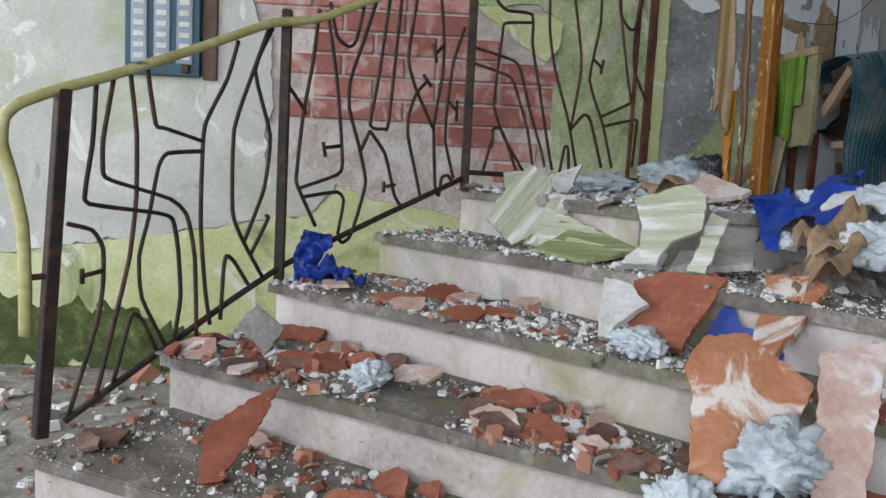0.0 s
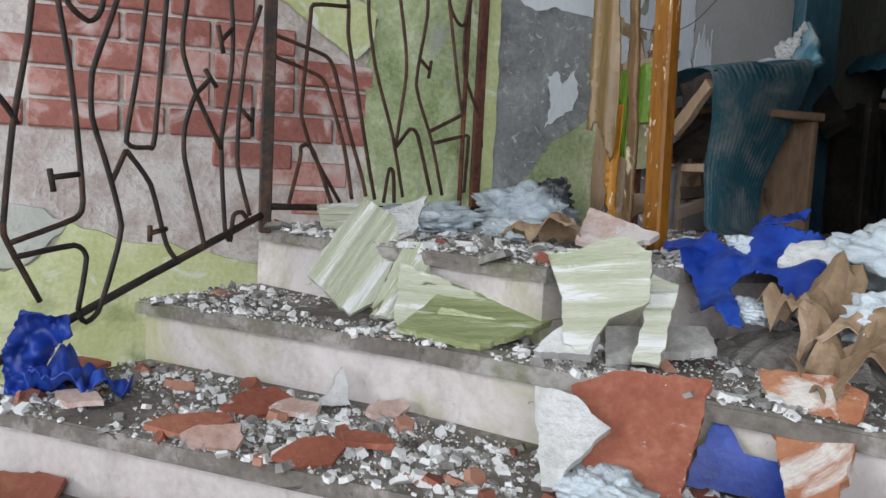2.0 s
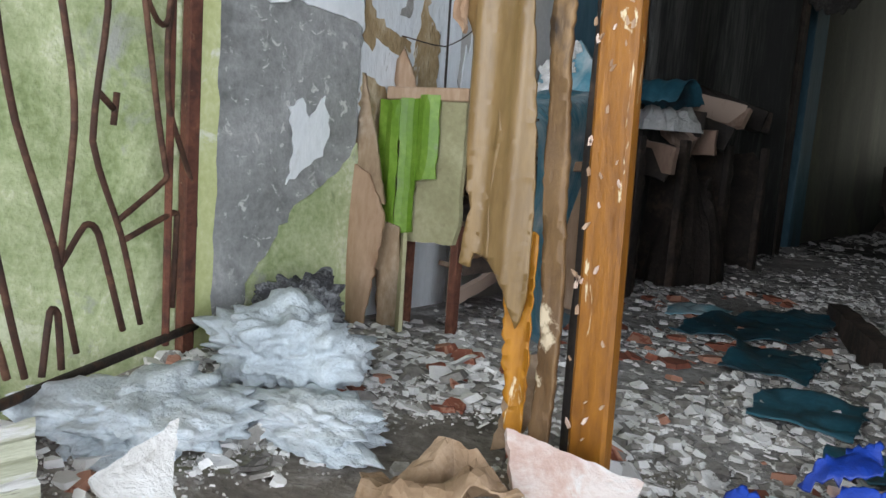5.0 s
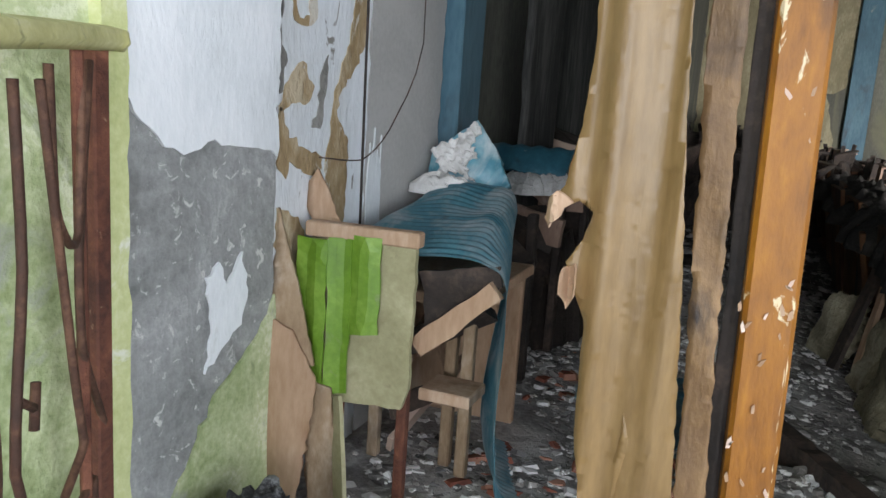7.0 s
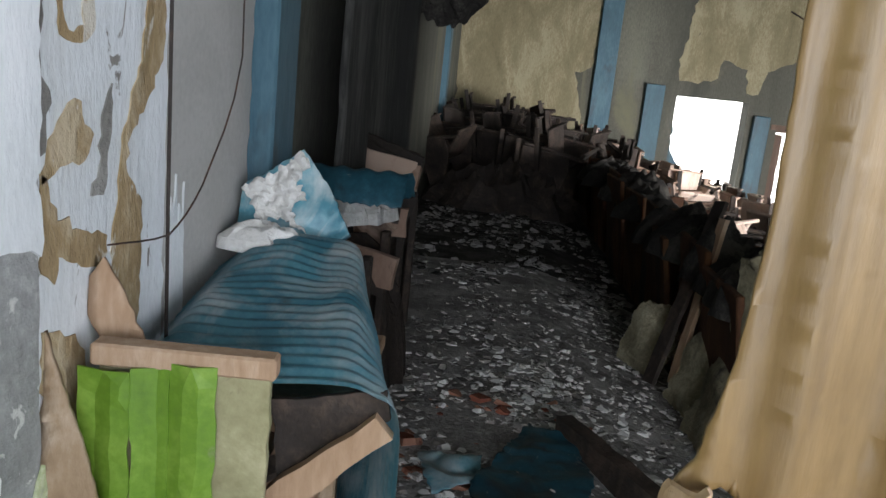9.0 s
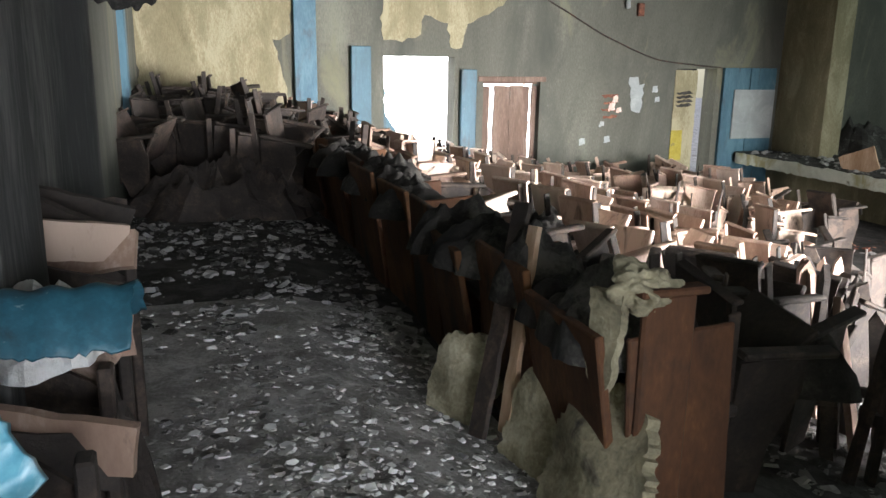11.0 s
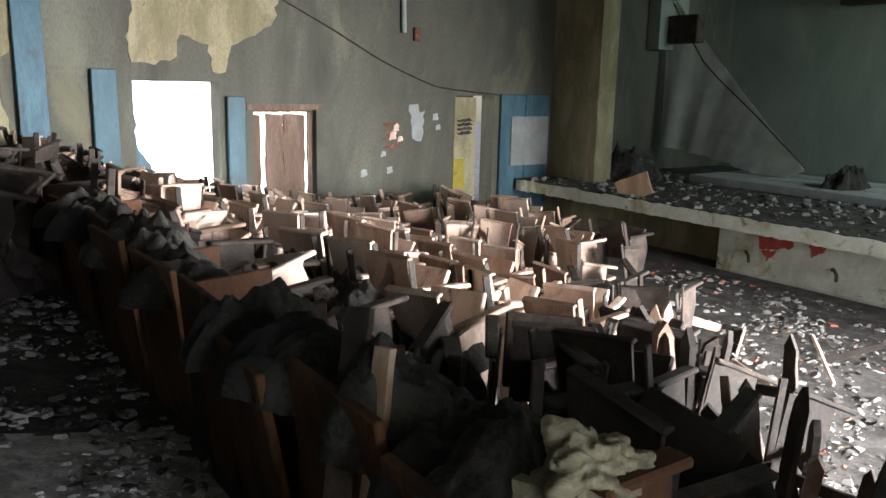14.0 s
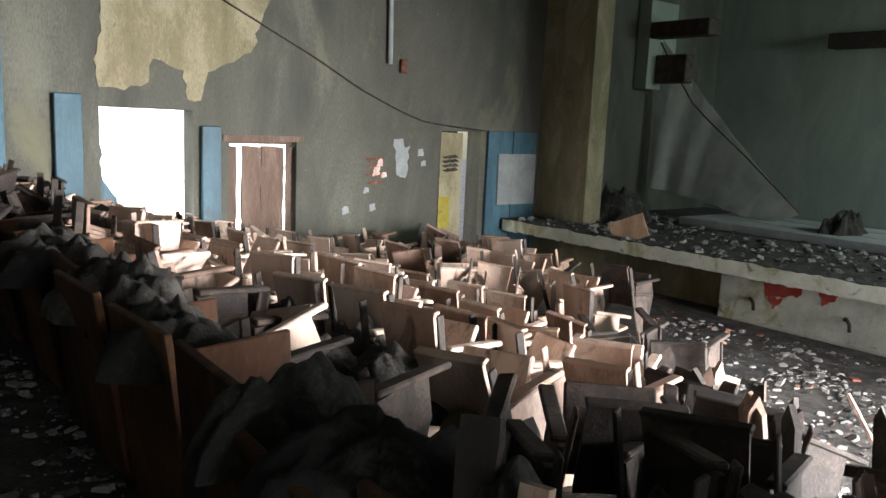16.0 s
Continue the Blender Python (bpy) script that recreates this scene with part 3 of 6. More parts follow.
wall_plate("panel_coat", "peel", [(2.345, 0.9), (2.76, 0.9), (2.76, 4.5), (2.345, 4.5)], 0.014, label="flaking white paint over brown boards", jag=0.006)
for kind, outline in (
        ("peelgrey", [(2.35, 2.62), (2.355, 2.492), (2.353, 2.4), (2.373, 2.382), (2.362, 2.3), (2.348, 2.295), (2.348, 2.62)]),
        ("peelbrown", [(2.438, 2.37), (2.491, 2.317), (2.466, 2.279), (2.398, 2.277), (2.352, 2.256), (2.366, 2.298), (2.394, 2.34)]),
        ("peelgrey", [(2.548, 2.391), (2.546, 2.315), (2.522, 2.22), (2.485, 2.223), (2.505, 2.249), (2.516, 2.344)]),
        ("peelbrown", [(2.70, 2.70), (2.755, 2.70), (2.733, 2.431), (2.667, 2.355), (2.612, 2.306), (2.60, 2.25), (2.66, 2.19), (2.66, 2.088), (2.656, 1.995), (2.60, 1.8), (2.549, 1.9), (2.549, 2.02), (2.553, 2.151), (2.575, 2.25), (2.59, 2.32), (2.65, 2.444)]),
        ("peelbrown", [(2.35, 2.272), (2.37, 2.25), (2.391, 2.201), (2.445, 2.181), (2.536, 2.154), (2.526, 2.098), (2.394, 2.149), (2.384, 2.111), (2.352, 2.134)]),
        ("peelbrown", [(2.352, 2.05), (2.44, 2.02), (2.50, 1.92), (2.46, 1.70), (2.352, 1.60)]),
        ("peelbrown", [(2.380, 2.62), (2.399, 2.455), (2.452, 2.446), (2.492, 2.467), (2.486, 2.64), (2.462, 2.64), (2.463, 2.472), (2.437, 2.460), (2.410, 2.475), (2.400, 2.62)]),
        ("peelgrey", [(2.62, 2.9), (2.66, 2.88), (2.65, 2.55), (2.62, 2.6)]),
        ("peelbrown", [(2.40, 2.75), (2.50, 2.72), (2.54, 2.95), (2.46, 3.1), (2.40, 2.95)])):
    wall_plate("paint_loss", kind, outline, 0.0025, 0.0145, "", 0.007, 0.014)
wall_plate("plaster_coat", "greyplain", [(2.77, 0.9), (3.26, 0.9), (3.26, 6.2), (2.77, 6.2)], 0.012, label="smooth grey-beige plaster")
for y0, y1 in ((3.27, 3.47), (6.0, 6.25), (9.6, 9.9)):
    finish(box_bm((NX, y0, 0.9), (NX + 0.07, y1, 6.29), 0.006), "pilaster", "bluetrim", wall_n, "dull blue painted pilaster")
wall_plate("paint_patch", "white", [(2.775, 1.9), (2.86, 1.9), (2.855, 2.05), (2.85, 2.20), (2.845, 2.12), (2.83, 2.16), (2.825, 2.10), (2.81, 2.22), (2.80, 2.14), (2.785, 2.18), (2.775, 2.1)], 0.004, 0.0125, "splashes of white paint", 0.003, 0.02)
wall_plate("plaster_coat", "hallwall", [(3.48, 0.9), (5.99, 0.9), (5.99, 6.2), (3.48, 6.2)], 0.012, label="dark stained plaster")
wall_plate("plaster_coat", "hallwall", [(6.26, 0.9), (12.54, 0.9), (12.54, 6.2), (6.26, 6.2)], 0.012)

# bare bricks
bm0 = box_bm((0, -0.134, -0.0435), (0.020, 0.134, 0.0435), 0.006)
brick_a = finish(bm0, "brick", "brick", wall_n)
bm0 = box_bm((0, -0.064, -0.0435), (0.018, 0.064, 0.0435), 0.006)
brick_b = finish(bm0, "brick", "brick", wall_n)
rng = random.Random(11)
spots = []
for c in range(11):
    z = 1.575 + c * 0.0985
    y = 0.02 + (0.14 if c % 2 else 0.0)
    while y < 1.50:
        half = rng.random() < 0.16
        w = 0.128 if half else 0.268
        left = 0.13 if z < 1.97 else 0.06
        right = 1.375 if z < 1.93 else (1.375 - (z - 1.93) * 1.2)
        if y > left - 0.1 and y + w < right + 0.05 and (z > 1.6 or rng.random() < 0.45):
            spots.append((half, y + w / 2, z))
        y += w + 0.014
for i, (half, y, z) in enumerate(spots):
    src = brick_b if half else brick_a
    ob = new("brick", src.data)
    ob.parent = wall_n
    ob.matrix_basis = pose(NX - 0.006 + rng.random() * 0.007, y, z, rng.gauss(0, 0.5), rng.gauss(0, 0.6), rng.gauss(0, 0.8))
for ob, z in ((brick_a, 1.52), (brick_b, 1.42)):
    ob.matrix_basis = pose(NX - 0.012, 1.2, z)

# letter box panel
mail = empty("letter_box", "blue metal letter box panel with rows of slots", "letter box", at=(NX + 0.02, -0.36, 1.78))


def child_box(parent, name, lo, hi, mat, bevel=0.004, label=""):
    return finish(box_bm(lo, hi, bevel), name, mat, parent, label)


child_box(mail, "panel", (0, -0.165, 0.0), (0.04, 0.165, 0.62), "bluetrim")
child_box(mail, "wooden_backing", (-0.01, 0.17, -0.01), (0.02, 0.235, 0.63), "door")
child_box(mail, "latch", (0.04, 0.09, 0.012), (0.06, 0.125, 0.05), "iron")
for y in (-0.1, 0.0, 0.1):
    col = child_box(mail, "column", (0.041, y - 0.036, 0.05), (0.049, y + 0.036, 0.60), "bluepale")
    for k in range(11):
        child_box(col, "slot_label", (0.050, y - 0.022, 0.07 + k * 0.047), (0.054, y + 0.022, 0.07 + k * 0.047 + 0.022), "paper", 0.0)


# ---- the wrought iron railing ----
def rod(name, pts, r, mat, parent, closed=False, label=""):
    """A bent round bar through the points."""
    bm = bmesh.new()
    rings = []
    pts = [Vector(p) for p in pts]
    fine = [pts[0]]
    for i in range(len(pts) - 1):
        p0, p1, p2, p3 = pts[max(i - 1, 0)], pts[i], pts[i + 1], pts[min(i + 2, len(pts) - 1)]
        n = 4 if len(pts) > 2 else 1
        for k in range(1, n + 1):
            f = k / n
            a = p1 + (p2 - p1) * f
            b = 0.5 * ((2 * p1) + (p2 - p0) * f + (2 * p0 - 5 * p1 + 4 * p2 - p3) * f * f + (3 * p1 - p0 - 3 * p2 + p3) * f ** 3)
            fine.append(a.lerp(b, 0.55))
    for i, p in enumerate(fine):
        d = (fine[min(i + 1, len(fine) - 1)] - fine[max(i - 1, 0)]).normalized()
        u = d.orthogonal().normalized() if i == 0 else (u - d * u.dot(d)).normalized()
        v = d.cross(u)
        rings.append([bm.verts.new(p + (u * math.cos(a) + v * math.sin(a)) * r) for a in [k * math.pi / 3 for k in range(6)]])
    for a, b in zip(rings, rings[1:]):
        for k in range(6):
            bm.faces.new((a[k], a[(k + 1) % 6], b[(k + 1) % 6], b[k]))
    bm.faces.new(rings[0])
    bm.faces.new(rings[-1])
    return finish(bm, name, mat, parent, label, smooth=True)


railing = empty("stair_railing", "black wrought iron stair railing of bent bars with a yellow handrail", "railing")
P1, P2, P3, P4 = (-1.53, -0.13), (-2.22, 0.36), (-2.715, 0.987), (-3.2, 1.86)


def along(a, b, s, z, off=0.0):
    d = math.hypot(b[0] - a[0], b[1] - a[1])
    return (a[0] + (b[0] - a[0]) * s / d, a[1] + (b[1] - a[1]) * s / d, z)


BARS_A = [
    [(0.24, 1.62), (0.23, 1.47), (0.21, 1.35), (0.22, 1.31), (0.43, 1.28), (0.48, 1.26), (0.50, 1.17), (0.51, 1.03), (0.49, 0.91)],
    [(0.29, 1.64), (0.26, 1.48), (0.26, 1.39), (0.29, 1.37), (0.47, 1.32), (0.53, 1.27), (0.56, 1.14), (0.57, 0.90)],
    [(0.34, 1.66), (0.36, 1.50), (0.36, 1.33), (0.34, 1.16), (0.29, 0.97), (0.24, 0.79)],
    [(0.39, 1.69), (0.42, 1.53), (0.45, 1.52), (0.58, 1.49)],
    [(0.58, 1.46), (0.46, 1.45), (0.43, 1.41), (0.40, 1.27), (0.37, 1.16), (0.38, 1.04), (0.46, 0.89)],
]
BARS_A2 = [
    [(0.71, 1.80), (0.67, 1.68), (0.59, 1.54), (0.58, 1.40), (0.58, 1.23), (0.60, 1.04), (0.62, 0.93)],
    [(0.84, 1.87), (0.77, 1.71), (0.70, 1.53), (0.70, 1.28), (0.74, 1.19), (0.83, 1.06)],
    [(0.85, 1.86), (0.78, 1.72), (0.85, 1.52), (0.83, 1.35), (0.75, 1.18)],
    [(0.16, 1.26), (0.23, 1.24), (0.26, 1.19), (0.26, 1.09), (0.24, 0.98), (0.16, 0.75)],
    [(0.20, 1.12), (0.26, 1.13)], [(0.20, 1.14), (0.20, 1.10)],
    [(0.29, 0.81), (0.33, 0.95), (0.35, 1.0), (0.38, 0.98), (0.43, 0.88)],
    [(0.66, 0.94), (0.67, 1.10), (0.68, 1.14), (0.71, 1.12), (0.77, 1.04)],
    [(0.78, 1.14), (0.85, 1.25), (0.84, 1.26)],
]
BARS_B = [
    [(0.15, 1.95), (0.13, 1.77), (0.10, 1.60), (0.08, 1.39), (0.09, 1.35), (0.16, 1.22)],
    [(0.18, 1.95), (0.22, 1.76), (0.24, 1.63), (0.26, 1.44), (0.24, 1.40), (0.09, 1.35)],
    [(0.19, 1.98), (0.22, 1.87), (0.27, 1.84), (0.30, 1.87), (0.34, 2.05)],
    [(0.39, 2.05), (0.33, 1.87), (0.28, 1.73), (0.28, 1.63), (0.32, 1.52), (0.36, 1.38), (0.33, 1.26), (0.30, 1.18), (0.27, 1.16), (0.25, 1.18)],
    [(0.44, 2.07), (0.40, 1.76), (0.37, 1.58), (0.43, 1.57), (0.45, 1.60), (0.49, 2.10)],
    [(0.37, 1.56), (0.33, 1.48)], [(0.37, 1.56), (0.44, 1.48), (0.49, 1.33), (0.53, 1.28)],
]
BARS_B2 = [
    [(0.57, 2.14), (0.53, 1.88), (0.53, 1.81), (0.57, 1.72), (0.66, 1.58)],
    [(0.65, 2.18), (0.69, 1.92), (0.69, 1.79), (0.66, 1.60), (0.68, 1.37), (0.70, 1.33), (0.71, 1.40), (0.74, 1.41), (0.77, 1.38)],
    [(0.62, 1.76), (0.57, 1.71), (0.54, 1.63), (0.54, 1.55), (0.60, 1.36), (0.61, 1.32)],
    [(0.79, 1.98), (0.74, 1.84), (0.72, 1.67), (0.72, 1.54), (0.77, 1.40)],
    [(0.02, 1.70), (0.09, 1.63), (0.11, 1.60)], [(0.10, 1.32), (0.24, 1.34), (0.27, 1.31), (0.25, 1.19)],
    [(0.18, 1.49), (0.25, 1.50)], [(0.18, 1.51), (0.19, 1.46)], [(0.44, 1.36), (0.49, 1.37)], [(0.44, 1.38), (0.44, 1.34)],
    [(0.60, 1.78), (0.64, 1.74)], [(0.65, 1.86), (0.69, 1.90)], [(0.64, 1.90), (0.66, 1.83)], [(0.73, 1.69), (0.77, 1.66)], [(0.77, 1.70), (0.77, 1.62)],
]
BARS_C = [
    [(0.08, 1.42), (0.12, 1.57), (0.12, 1.60), (0.14, 1.61), (0.17, 1.59), (0.25, 1.43)],
    [(0.02, 1.91), (0.20, 1.88), (0.24, 1.84), (0.30, 1.68), (0.37, 1.52), (0.39, 1.46)],
    [(0.02, 1.85), (0.17, 1.82), (0.21, 1.79), (0.29, 1.61), (0.33, 1.45)],
    [(0.29, 2.04), (0.15, 2.02), (0.14, 1.97), (0.12, 1.75), (0.12, 1.69), (0.17, 1.58), (0.28, 1.44)],
    [(0.08, 2.2), (0.11, 2.10), (0.16, 2.07), (0.28, 2.07), (0.29, 1.95), (0.34, 1.77), (0.40, 1.55), (0.43, 1.45)],
    [(0.36, 2.3), (0.37, 2.04), (0.41, 1.87), (0.50, 1.66), (0.56, 1.46)],
]
BARS_C2 = [
    [(0.46, 2.3), (0.54, 1.97), (0.55, 1.86), (0.52, 1.66), (0.51, 1.62), (0.58, 1.69), (0.62, 1.67), (0.70, 1.47)],
    [(0.63, 2.3), (0.64, 2.08), (0.60, 1.84), (0.69, 1.66), (0.76, 1.47)],
    [(0.71, 2.3), (0.81, 1.89), (0.84, 1.79), (0.84, 1.76), (0.68, 1.69)],
    [(0.74, 2.32), (0.75, 2.14), (0.80, 2.08), (0.84, 2.09), (0.87, 2.33)],
    [(0.90, 2.33), (0.84, 2.06), (0.85, 1.91), (0.95, 1.75), (0.97, 1.65)],
    [(0.70, 1.65), (0.88, 1.69), (0.89, 1.66), (0.88, 1.48)], [(0.47, 1.44), (0.49, 1.55), (0.51, 1.54), (0.52, 1.44)],
    [(0.61, 1.93), (0.66, 1.90)], [(0.67, 1.93), (0.66, 1.87)],
]
for a, b, sets, mat, shift in ((P1, P2, (BARS_A, BARS_A2), "iron", 0.065), (P2, P3, (BARS_B, BARS_B2), "iron", 0.03), (P3, P4, (BARS_C, BARS_C2), "ironc", 0.0)):
    for bars in sets:
        for bar in bars:
            rod("bent_bar", [along(a, b, max(s - shift, 0.0), z) for s, z in bar], 0.0065, mat, railing)
# posts: slightly bent square tubes
def post(base, top, w, mat):
    d = Vector(top) - Vector(base)
    m = Matrix.Translation(base) @ d.to_track_quat("Z", "X").to_matrix().to_4x4()
    finish(box_bm((-w, -w, 0), (w, w, d.length), 0.003, m=m), "post", mat, railing)


post((-1.553, -0.122, 0.71), (-1.60, -0.08, 1.60), 0.017, "iron")
post((-2.225, 0.355, 1.03), (-2.225, 0.36, 1.93), 0.016, "iron")
post((-2.715, 0.987, 1.35), (-2.715, 0.987, 2.23), 0.017, "iron")
post((-3.185, 1.815, 1.355), (-3.185, 1.815, 2.36), 0.016, "rust")
post((-3.13, 1.735, 1.40), (-3.14, 1.74, 2.36), 0.008, "rust")
rod("bottom_bar", [(-1.60, -0.08, 0.74), (-2.225, 0.36, 1.085), (-2.70, 0.975, 1.40)], 0.011, "iron", railing)
rod("bottom_bar", [(-2.715, 0.987, 1.425), (-2.95, 1.41, 1.42), (-3.18, 1.84, 1.42)], 0.010, "iron", railing)
rod("handrail", [along(P1, P2, q, z) for q, z in ((-0.015, 0.985), (-0.015, 1.13), (-0.02, 1.26), (-0.045, 1.38), (-0.068, 1.46), (-0.062, 1.52), (-0.025, 1.555), (0.08, 1.60), (0.21, 1.645), (0.49, 1.755), (0.78, 1.875))] + [(-2.30, 0.47, 1.925), (-2.715, 0.987, 2.235)], 0.016, "handrail", railing, label="worn pale yellow handrail curling down at its end")
rod("stay", [along(P1, P2, -0.01, 1.13), along(P1, P2, 0.06, 1.13)], 0.008, "iron", railing)
rod("handrail", [(-2.715, 0.987, 2.24), (-2.95, 1.41, 2.34), (-3.17, 1.82, 2.365), (-3.185, 1.87, 2.365)], 0.019, "handrail", railing)

# ---- debris ----
def slab(name, mat, base, az, el, poly, thick=0.014, label="", category="debris", bend=0.0, jag=0.006, group="", grain=0.0, ribs=0.0):
    """A broken piece resting on base, its face turned towards the compass angle az and tipped up by el degrees; grain turns its texture."""
    a, t, g = radians(az), radians(el), radians(grain)
    n = Vector((math.cos(a) * math.cos(t), math.sin(a) * math.cos(t), math.sin(t)))
    u = Vector((-math.sin(a), math.cos(a), 0))
    v = n.cross(u)
    m = Matrix(((u.x, v.x, n.x, base[0]), (u.y, v.y, n.y, base[1]), (u.z, v.z, n.z, base[2]), (0, 0, 0, 1))) @ Matrix.Rotation(g, 4, "Z")
    turned = [(x * math.cos(g) + y * math.sin(g), y * math.cos(g) - x * math.sin(g)) for x, y in poly]
    top = max(y for _, y in turned)

    def lift(x, y):
        z = bend * math.sin(x * 14 + y * 9) + bend * 0.5 * math.sin(y * 31)
        if ribs:
            d = top - y
            z += ribs * (math.exp(-((d - 0.055) / 0.010) ** 2) + 0.6 * math.exp(-((d - 0.085) / 0.006) ** 2) + 0.12 * math.sin(y * 190) + (0.5 if d < 0.05 else 0.0))
        return z
    out = ragged(turned, 0.012, jag * 0.6)
    ob = finish(sheet_bm(out, 0.011 if ribs else 0.03, thick, lift) if bend or ribs else plate_bm(out, thick), name, mat)
    ob.matrix_world = m
    return tagged(ob, label, category, group)


GL = "broken slab of pale green ribbed plaster leaning on the stairs"
slab("plaster_slab", "ribbed", (-2.24, 1.18, 1.195), -16, 35, [(-0.15, 0.09), (-0.04, -0.01), (0.02, 0.03), (0.07, 0.17), (0.06, 0.27), (-0.02, 0.32), (-0.09, 0.22)], 0.016, GL, "slab", group="fallen plaster", grain=62, ribs=0.009)
slab("plaster_slab", "ribbed", (-2.14, 1.235, 1.195), -26, 34, [(-0.07, 0.00), (-0.01, -0.00), (0.08, 0.06), (0.03, 0.20), (-0.01, 0.21), (-0.04, 0.10)], 0.016, "torn strip of white ribbed plaster moulding", "slab", 0.008, group="fallen plaster", grain=68, ribs=0.009)
slab("plaster_slab", "mossyslab", (-1.90, 1.33, 1.205), -26, 72, [(-0.17, 0.0), (0.01, -0.05), (0.24, 0.15), (0.20, 0.21), (-0.08, 0.22)], 0.014, "flat slab of mossy green plaster lying on a step", "slab", group="fallen plaster", grain=8, ribs=0.004)
slab("plaster_slab", "ribbed", (-1.71, 1.44, 1.195), -34, 25, [(-0.06, 0.21), (-0.04, 0.20), (-0.02, 0.10), (-0.01, 0.035), (0.03, 0.02), (0.07, 0.09), (0.14, 0.13), (0.14, 0.23), (0.09, 0.23), (0.09, 0.26)], 0.016, "piece of pale green cornice with a white ridge", "slab", group="fallen plaster", grain=8, ribs=0.009)
slab("plaster_slab", "ribbed", (-1.66, 1.56, 1.2), -39, 35, [(0.01, 0.19), (0.06, 0.17), (0.04, 0.00), (-0.01, 0.00)], 0.014, GL, "slab", group="fallen plaster", grain=8, ribs=0.009)
slab("plaster_slab", "ribbed", (-2.06, 1.30, 1.195), -28, 20, [(-0.10, 0.0), (0.10, 0.0), (0.16, 0.05), (-0.02, 0.12), (-0.10, 0.14)], 0.012, "pale green plaster slab leaning on the riser", "slab", group="fallen plaster", ribs=0.003)
slab("plaster_slab", "mossyslab", (-1.96, 1.33, 1.205), -28, 35, [(-0.08, 0.0), (0.10, -0.01), (0.10, 0.025), (-0.06, 0.05)], 0.014, "small green plaster slab with a white broken edge", "slab", group="fallen plaster", ribs=0.003)
slab("plaster_chunk", "chunk", (-1.74, 1.44, 1.195), -40, 40, [(-0.05, 0.0), (0.06, 0.0), (0.07, 0.05), (0.02, 0.07), (-0.02, 0.04)], 0.03, "crumbled white plaster lump", "debris", 0.006)
slab("roof_tile", "terracotta", (-1.4, 1.42, 1.05), -42, 50, [(-0.16, 0.19), (-0.09, 0.23), (0.07, 0.24), (0.05, 0.00), (-0.09, 0.00)], 0.016, "broken red clay tile lying across a step", "tile", 0.004)
slab("plaster_chunk", "chunk", (-1.5, 1.28, 1.045), -33, 40, [(-0.02, 0.17), (0.05, 0.16), (0.11, 0.11), (0.03, 0.00), (0.01, 0.00)], 0.02, "white crumbling plaster chunk", "debris", 0.01)
slab("plaster_slab", "greyslab", (-1.66, 1.58, 1.20), -43, 72, [(-0.10, 0.10), (0.09, 0.15), (0.12, 0.07), (-0.07, -0.03)], 0.018, "grey plaster slab on the stairs", "slab")
slab("clay_plate", "clayplaster", (-1.16, 1.62, 1.06), -60, 55, [(-0.25, 0.28), (-0.13, 0.29), (-0.07, 0.26), (-0.06, 0.00), (-0.11, 0.00), (-0.23, 0.25)], 0.016, "orange clay plate with white plaster patches", "debris", 0.006)
slab("clay_plate", "clayplaster", (-0.98, 1.40, 0.89), -21, 40, [(-0.04, 0.30), (0.04, 0.33), (0.17, 0.23), (0.16, 0.19), (0.06, 0.00), (-0.04, 0.00), (-0.05, 0.17), (-0.07, 0.23)], 0.02, "orange and white mottled clay plate with holes", "debris", 0.008)
slab("clay_plate", "chunkpink", (-0.85, 1.58, 0.89), -30, 40, [(-0.07, 0.31), (0.04, 0.36), (0.04, 0.25), (0.03, 0.00), (-0.05, 0.00)], 0.018, "pinkish white scratched clay plate", "debris", 0.004)
slab("clay_plate", "terracotta", (-1.28, 0.40, 0.725), 14, 42, [(-0.04, 0.0), (0.01, 0.0), (0.09, 0.12), (0.15, 0.24), (0.08, 0.20), (-0.03, 0.12)], 0.012, "curved red clay sherd standing on edge", "sherd", 0.006)
slab("tile_piece", "greyslab", (-1.80, 0.40, 0.89), 20, 45, [(-0.07, 0.10), (-0.01, 0.17), (0.06, 0.08), (0.0, 0.0)], 0.014, "grey-brown broken floor tile", "tile")
slab("plaster_chunk", "chunk", (-2.04, 1.06, 1.037), -1, 15, [(-0.03, 0.0), (0.02, 0.08), (0.035, 0.0)], 0.03, "small pointed white plaster chunk", "debris")
slab("plaster_slab", "ribbed", (-2.62, 1.25, 1.365), -16, 65, [(-0.14, 0.12), (0.02, 0.16), (0.01, 0.00), (-0.11, 0.00)], 0.014, "pale green plaster slab lying on the landing", "slab", group="fallen plaster", grain=8, ribs=0.009)
slab("plaster_slab", "chunk", (-2.48, 1.32, 1.365), -20, 45, [(-0.05, 0.08), (0.07, 0.15), (0.04, 0.00), (-0.00, 0.00)], 0.012, "white plaster sliver on the landing", "slab", group="fallen plaster")
slab("clay_plate", "chunkpink", (-2.12, 1.72, 1.37), -40, 55, [(-0.05, 0.02), (-0.04, 0.16), (0.15, 0.07), (0.13, 0.04), (0.03, 0.01)], 0.016, "pink stone slab cracked on the landing", "slab")
slab("bark_piece", "cardboard", (-2.35, 1.85, 1.38), -38, 40, [(0.02, 0.00), (0.08, 0.17), (0.16, 0.19), (0.14, 0.12), (0.06, 0.00)], 0.006, "curled brown cardboard piece", "cardboard", 0.02)


